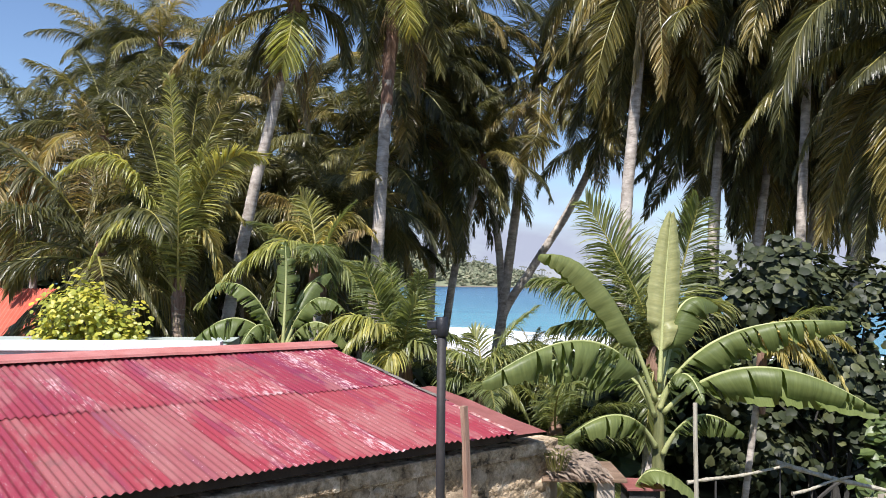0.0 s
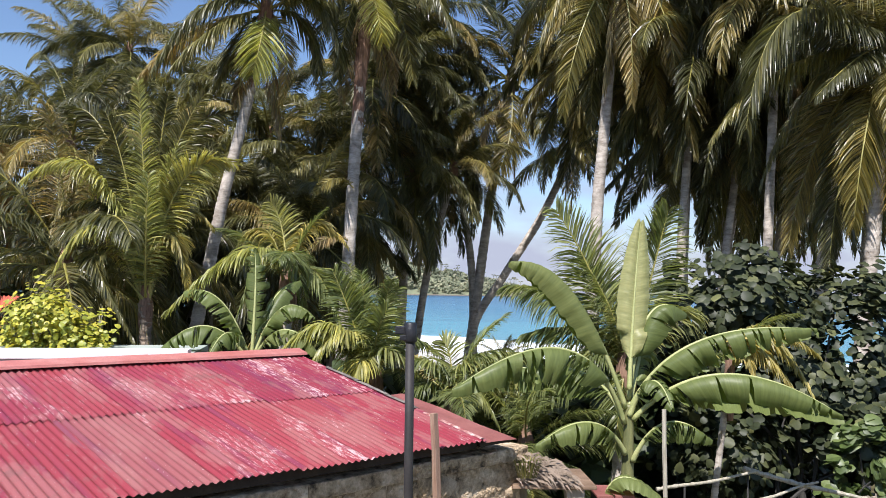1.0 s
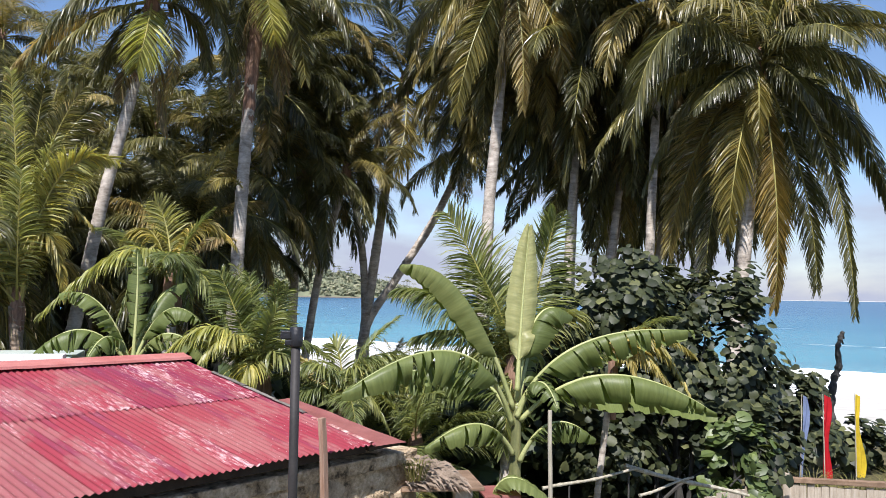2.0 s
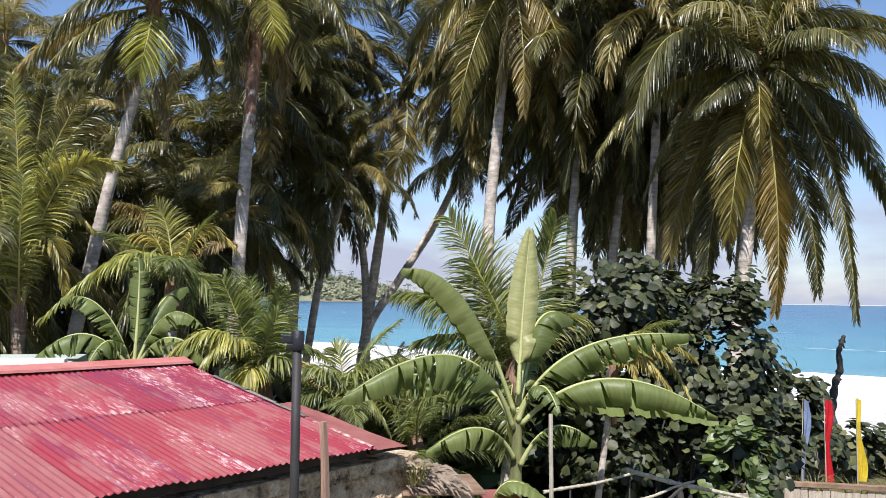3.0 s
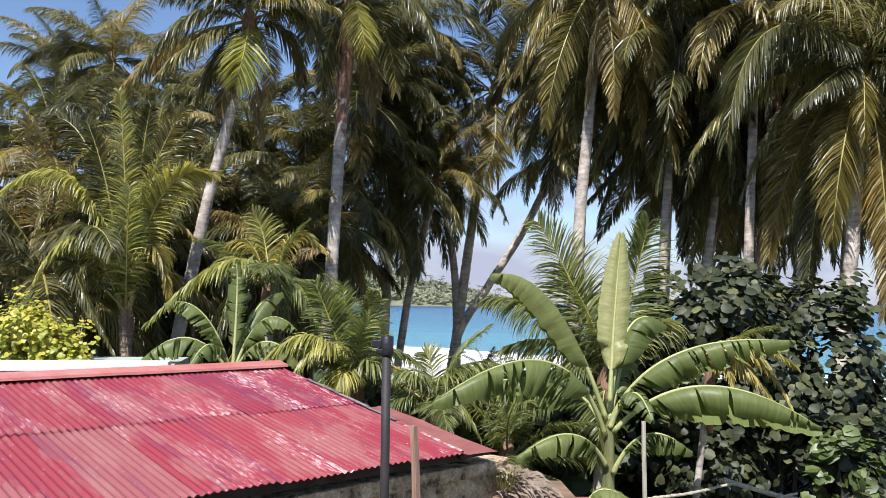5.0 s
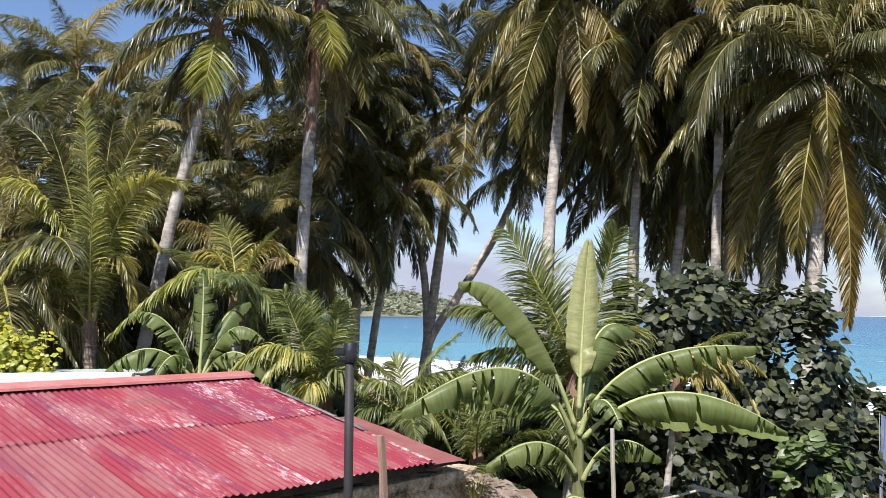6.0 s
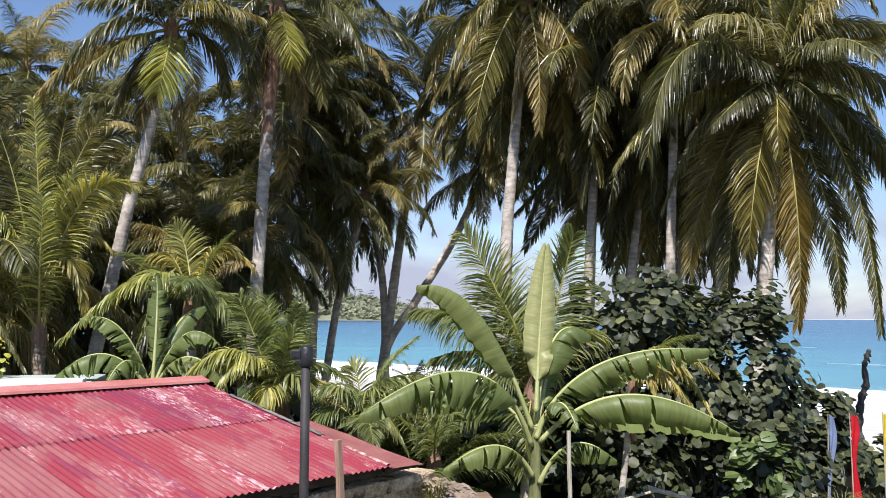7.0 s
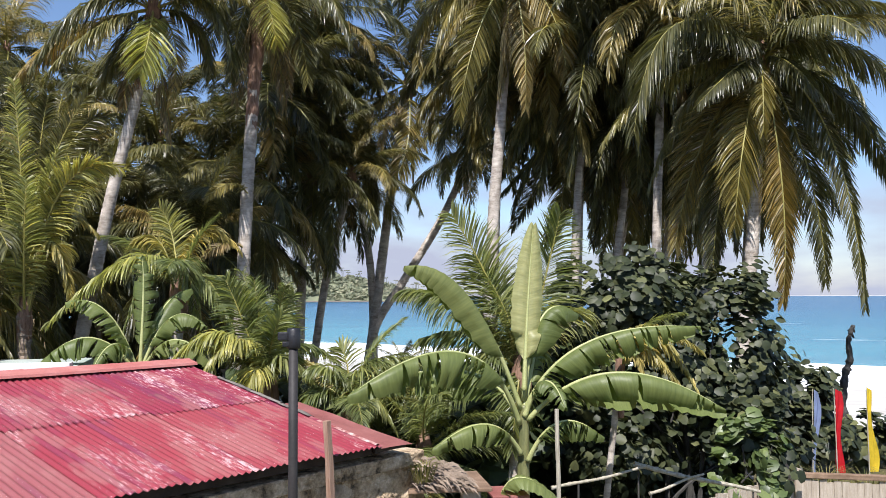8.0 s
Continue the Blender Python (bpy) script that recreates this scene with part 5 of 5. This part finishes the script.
bough(feather, (-6.38, 17.00, 6.30), (-7.69, 16.70, 6.17), lime_leaf, 0.75, 1505, "yellowing arched frond")
bough(feather, (-6.14, 16.60, 5.21), (-6.86, 16.30, 4.37), lime_leaf, 0.58, 1506, "yellowing arched frond")
bough(feather, (-6.24, 16.60, 4.71), (-5.35, 16.40, 3.01), palm_leaf, 0.55, 1507)
bough(feather, (-6.22, 17.70, 5.64), (-7.38, 17.80, 5.62), palm_leaf, 0.58, 1508)
bough(feather, (-5.02, 17.80, 5.55), (-4.27, 17.90, 5.34), straw_leaf, 0.55, 1509, "withered frond")
bough(feather, (-4.92, 17.10, 5.10), (-4.48, 17.00, 3.92), straw_leaf, 0.60, 1510, "withered frond")
bough(feather, (-5.01, 17.90, 6.81), (-4.10, 18.10, 7.84), palm_leaf, 0.58, 1511)
bough(feather, (-6.46, 17.90, 7.01), (-7.49, 18.10, 7.86), palm_leaf, 0.58, 1512)
bough(feather, (-5.50, 18.00, 6.57), (-5.35, 18.10, 8.17), palm_leaf, 0.58, 1513)
bough(feather, (-5.14, 17.80, 4.67), (-4.98, 17.80, 3.27), palm_leaf, 0.60, 1514)
palm([(-7.6, 18.5, 0), (-7.6, 18.5, 2.2), (-7.6, 18.5, 4.4)], YG, 18, 1.0, 0.16, 0.13, 32, dry=1, nuts=0, kinds=GREEN, low=6, group="young palms")
arching = palm([(-2.7, 17.4, 0), (-2.7, 17.4, 1.6), (-2.58, 17.4, 4.11)], YG, 4, 0.5, 0.14, 0.12, 33, dry=2, nuts=0, kinds=FRESH, low=3, group="young palms")
bough(arching, (-3.22, 16.50, 4.85), (-4.69, 16.20, 3.61), lime_leaf, 0.75, 1600, "yellow-green frond arching low")
bough(arching, (-3.05, 17.60, 5.22), (-3.67, 17.70, 5.06), straw_leaf, 0.60, 1601, "straw-coloured frond")
bough(arching, (-2.01, 16.80, 4.45), (-1.41, 16.60, 3.35), fresh_leaf, 0.70, 1602)
bough(arching, (-2.36, 16.50, 4.77), (-2.10, 16.40, 3.68), fresh_leaf, 0.60, 1603)
bough(arching, (-3.11, 17.70, 4.69), (-3.70, 17.70, 3.40), fresh_leaf, 0.60, 1604)
bough(arching, (-2.21, 17.80, 5.42), (-1.45, 18.00, 5.03), straw_leaf, 0.60, 1605, "withered frond")
bough(arching, (-2.81, 17.90, 5.30), (-3.08, 18.00, 5.91), fresh_leaf, 0.60, 1606)
bough(arching, (-1.71, 17.70, 4.48), (-0.87, 17.70, 3.78), fresh_leaf, 0.60, 1607)
verge = palm([(-0.65, 14.0, 0), (-0.65, 14.0, 1.0), (-0.65, 14.0, 2.57)], YG, 5, 0.42, 0.13, 0.10, 34, dry=1, nuts=0, kinds=UPRIGHT, low=4, group="young palms")
bough(verge, (-1.03, 13.80, 3.67), (-1.32, 13.80, 4.35), fresh_leaf, 0.55, 1700)
bough(verge, (-0.76, 13.90, 3.49), (-0.88, 14.00, 4.35), fresh_leaf, 0.50, 1701)
bough(verge, (-0.50, 14.20, 3.47), (-0.25, 14.20, 4.12), fresh_leaf, 0.50, 1702)
bough(verge, (-1.27, 13.50, 3.51), (-2.07, 13.30, 3.10), lime_leaf, 0.55, 1703, "bright yellow-green frond")
bough(verge, (-1.04, 13.40, 3.42), (-1.68, 13.20, 2.76), lime_leaf, 0.50, 1704, "bright yellow-green frond")
bough(verge, (-0.40, 13.60, 3.14), (0.13, 13.50, 2.70), fresh_leaf, 0.55, 1705)
bough(verge, (-0.57, 13.40, 3.33), (-0.40, 13.30, 3.77), fresh_leaf, 0.50, 1706)
bough(verge, (-0.98, 14.30, 3.01), (-1.40, 14.40, 3.28), fresh_leaf, 0.50, 1707)
bough(verge, (-0.25, 14.30, 3.27), (0.50, 14.40, 2.97), fresh_leaf, 0.50, 1708)
bough(verge, (-0.78, 13.40, 2.98), (-0.98, 13.30, 2.40), lime_leaf, 0.50, 1709)
low_palm = palm([(0.65, 13.4, 0), (0.65, 13.4, 0.8), (0.65, 13.4, 2.21)], YG, 5, 0.45, 0.13, 0.10, 36, dry=2, nuts=0, kinds=FRESH, low=6, group="young palms")
bough(low_palm, (0.38, 13.10, 2.90), (-0.04, 13.00, 2.96), fresh_leaf, 0.55, 1900)
bough(low_palm, (0.82, 13.20, 2.93), (1.53, 13.20, 3.18), fresh_leaf, 0.60, 1901)
bough(low_palm, (1.20, 13.60, 2.75), (2.04, 13.70, 2.54), fresh_leaf, 0.60, 1902)
bough(low_palm, (0.21, 13.20, 2.64), (-0.21, 13.10, 2.23), fresh_leaf, 0.50, 1903)
bough(low_palm, (0.89, 12.90, 2.66), (1.31, 12.80, 2.07), fresh_leaf, 0.50, 1904)
bough(low_palm, (0.62, 13.70, 2.94), (0.49, 13.80, 3.25), fresh_leaf, 0.50, 1905)
bough(low_palm, (1.32, 13.90, 3.00), (2.37, 14.00, 2.88), fresh_leaf, 0.60, 1906)
bough(low_palm, (1.58, 13.70, 2.55), (2.32, 13.70, 1.90), fresh_leaf, 0.60, 1907)
bough(low_palm, (0.13, 13.80, 2.94), (-0.50, 13.90, 3.03), old_leaf, 0.50, 1908, "withered frond")
palm([(1.8, 13.2, 0), (1.8, 13.2, 0.8), (1.8, 13.2, 1.5)], YG, 16, 0.45, 0.13, 0.10, 43, dry=2, nuts=0, kinds=FRESH, low=6, group="young palms")
screen = palm([(3.2, 13.2, 0), (3.25, 13.2, 1.2), (3.38, 13.2, 2.88)], YG, 3, 0.5, 0.13, 0.10, 37, dry=0, nuts=0, kinds=UPRIGHT, low=2, group="young palms")
bough(screen, (2.87, 13.20, 4.24), (2.24, 13.20, 5.38), fresh_leaf, 0.87, 1800)
bough(screen, (2.57, 13.50, 3.88), (1.53, 13.60, 4.16), fresh_leaf, 1.05, 1801)
bough(screen, (2.80, 13.70, 3.45), (1.82, 13.80, 3.37), fresh_leaf, 0.98, 1802)
bough(screen, (3.86, 13.50, 4.38), (4.16, 13.60, 5.44), fresh_leaf, 0.84, 1803)
bough(screen, (3.11, 13.60, 3.73), (2.83, 13.80, 4.58), fresh_leaf, 0.98, 1804)
bough(screen, (4.09, 13.50, 3.73), (4.57, 13.50, 3.72), fresh_leaf, 0.84, 1805)
bough(screen, (2.92, 13.40, 3.19), (2.27, 13.40, 2.57), fresh_leaf, 0.84, 1806)
bough(screen, (2.59, 13.10, 3.04), (1.85, 13.00, 2.19), fresh_leaf, 0.91, 1807)
bough(screen, (2.29, 13.50, 2.92), (1.37, 13.50, 2.31), fresh_leaf, 0.84, 1808)
bough(screen, (3.24, 13.00, 2.51), (3.12, 12.90, 1.65), fresh_leaf, 0.70, 1809)
withering = palm([(4.3, 12.3, 0), (4.4, 12.1, 1.4), (4.53, 11.90, 3.03)], "small palm with yellowing fronds beside the banana plant", 2, 0.3, 0.05, 0.045, 38, dry=0, nuts=0, kinds=FRESH, low=3, group="young palms", turn=-30)
bough(withering, (5.04, 11.70, 3.45), (5.56, 11.50, 2.63), straw_leaf, 0.42, 2100)
bough(withering, (5.04, 11.80, 3.55), (5.73, 11.70, 3.22), straw_leaf, 0.36, 2101)
bough(withering, (4.74, 11.50, 3.37), (5.19, 11.30, 2.74), straw_leaf, 0.40, 2102)
bough(withering, (4.86, 12.00, 3.59), (5.30, 12.00, 3.54), straw_leaf, 0.36, 2103)
bough(withering, (5.03, 12.00, 3.25), (5.65, 12.00, 2.44), straw_leaf, 0.40, 2104)
bough(withering, (4.49, 11.40, 3.45), (4.61, 11.20, 2.92), straw_leaf, 0.35, 2105)
palm([(2.75, 26, 0), (2.75, 26, 1.0), (2.75, 26, 1.7)], "small dark spiky palm at the head of the beach", 16, 0.27, 0.08, 0.07, 39, dry=0, nuts=0, kinds=GREEN, low=4, group="young palms")

build_banana(), build_small_banana()
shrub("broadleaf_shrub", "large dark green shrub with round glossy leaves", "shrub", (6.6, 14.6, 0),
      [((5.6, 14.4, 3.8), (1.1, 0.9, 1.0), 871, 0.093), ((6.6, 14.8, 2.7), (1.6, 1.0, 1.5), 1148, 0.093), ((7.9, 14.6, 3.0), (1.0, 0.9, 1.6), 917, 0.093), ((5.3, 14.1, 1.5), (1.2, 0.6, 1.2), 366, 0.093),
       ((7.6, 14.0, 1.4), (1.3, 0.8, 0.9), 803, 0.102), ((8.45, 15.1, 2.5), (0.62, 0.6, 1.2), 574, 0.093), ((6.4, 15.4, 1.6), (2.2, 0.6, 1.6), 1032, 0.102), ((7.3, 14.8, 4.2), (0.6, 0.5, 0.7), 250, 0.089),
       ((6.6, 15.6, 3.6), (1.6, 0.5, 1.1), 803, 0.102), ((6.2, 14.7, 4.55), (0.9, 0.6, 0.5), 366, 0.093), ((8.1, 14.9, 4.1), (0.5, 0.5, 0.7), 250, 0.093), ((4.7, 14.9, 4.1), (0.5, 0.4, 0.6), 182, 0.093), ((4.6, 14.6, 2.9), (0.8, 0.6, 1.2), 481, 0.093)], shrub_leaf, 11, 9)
shrub("broadleaf_shrub", "smaller round-leaved shrub beside the flags", "shrub", (10.3, 17.2, 0),
      [((10.35, 17.4, 1.5), (0.7, 0.5, 1.1), 560, 0.115), ((11.3, 17.5, 2.0), (0.45, 0.4, 0.6), 320, 0.105), ((10.95, 17.4, 1.75), (0.6, 0.5, 0.8), 520, 0.11), ((11.5, 17.4, 1.0), (0.6, 0.5, 0.75), 300, 0.125), ((10.8, 17.1, 0.8), (0.9, 0.5, 0.8), 420, 0.12), ((12.6, 17.8, 0.75), (1.0, 0.6, 0.65), 420, 0.11), ((13.8, 18.2, 0.6), (0.8, 0.6, 0.6), 260, 0.11)], shrub_leaf, 12, 5)
shrub("broadleaf_shrub", "bright green shrub with broad round leaves, sunlight put into their colour", "shrub", (7.5, 13.4, 0),
      [((7.5, 13.4, 1.55), (0.62, 0.45, 0.55), 190, 0.125), ((7.1, 13.4, 1.1), (0.5, 0.4, 0.5), 120, 0.12), ((7.6, 13.5, 0.7), (0.5, 0.4, 0.6), 90, 0.12)], sunlit_leaf, 17, 4)
shrub("croton_shrub", "bushy yellow-green croton shrub", "shrub", (-6.4, 15.5, 0),
      [((-6.7, 15.3, 3.35), (0.75, 0.7, 0.75), 1300, 0.052), ((-6.0, 15.3, 3.1), (0.65, 0.6, 0.65), 800, 0.052), ((-7.1, 15.4, 2.7), (0.6, 0.6, 0.8), 500, 0.052), ((-6.8, 15.4, 2.0), (1.3, 0.8, 1.2), 900, 0.055)], croton_leaf, 13, 7)


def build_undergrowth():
    """Dense growth below and behind the palms; dark leaves stand in for deep shade."""
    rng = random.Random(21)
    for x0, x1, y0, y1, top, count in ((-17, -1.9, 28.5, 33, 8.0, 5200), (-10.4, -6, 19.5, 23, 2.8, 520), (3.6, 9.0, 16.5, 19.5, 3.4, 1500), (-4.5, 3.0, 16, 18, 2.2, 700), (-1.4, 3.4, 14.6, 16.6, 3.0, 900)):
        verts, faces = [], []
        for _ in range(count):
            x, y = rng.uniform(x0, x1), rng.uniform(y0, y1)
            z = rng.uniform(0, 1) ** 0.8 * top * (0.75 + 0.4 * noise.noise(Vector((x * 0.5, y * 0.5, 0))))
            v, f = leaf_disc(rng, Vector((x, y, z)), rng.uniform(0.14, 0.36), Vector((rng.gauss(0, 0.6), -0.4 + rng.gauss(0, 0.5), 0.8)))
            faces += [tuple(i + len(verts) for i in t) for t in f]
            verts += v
        tagged(part("undergrowth", mesh_of("undergrowth", verts, faces, bush_leaf)), "dense green undergrowth below the palms, shade put into its dark colour", "undergrowth", kind="stuff")


build_undergrowth()
build_pole(), build_thatch(), build_fence(), build_driftpost()
stake("timber_stake", "raw pinkish timber stake leaning beside the block wall", "stake", (0.36, 8.45, 0), (0.23, 8.40, 2.86), 0.040, raw_wood, 1)
stake("bamboo_stake", "thin bleached bamboo stake standing upright", "stake", (2.93, 9.6, 0), (2.89, 9.6, 2.75), 0.026, grey_wood, 2)
bamboo("thin bleached bamboo pole laid across stakes", (3.3, 11.3, 1.44), (4.75, 11.5, 1.64), 0.024, 1)
bamboo("bleached bamboo pole laid slanting", (4.6, 11.6, 1.66), (6.4, 11.4, 1.25), 0.034, 2)
bamboo("short bleached bamboo pole", (4.7, 11.3, 1.32), (5.6, 11.5, 1.52), 0.022, 3)
for k, (x, y, h) in enumerate(((3.7, 11.36, 1.49), (4.66, 11.6, 1.62), (6.3, 11.42, 1.26), (4.72, 11.3, 1.30))):
    stake("support_stake", "short weathered stake under the bamboo poles", "stake", (x, y, 0), (x, y, h), 0.014, dark_wood, 10 + k)
feather_flag("faded blue cloth banner on a thin stick", (10.1, 16, 0), (10.15, 16, 2.14), 0.15, cloth("blue_cloth", (0.24, 0.30, 0.48)), 1)
feather_flag("bright red cloth banner on a thin stick", (10.66, 16, 0), (10.62, 16, 2.14), 0.24, cloth("red_cloth", (0.60, 0.02, 0.03)), 2)
feather_flag("bright yellow cloth banner on a thin stick", (11.37, 16, 0), (11.35, 16, 2.16), 0.22, cloth("yellow_cloth", (0.75, 0.55, 0.04)), 3)
grass_tuft((1.30, 9.50, 2.0), 0.28, 120, 1)
for k, (x, y) in enumerate(((9.6, 14.4), (10.3, 14.6), (11.0, 14.5), (11.6, 15.0), (9.9, 15.2))):
    grass_tuft((x, y, 0), 0.9, 160, 20 + k, "tall green grass behind the fence")
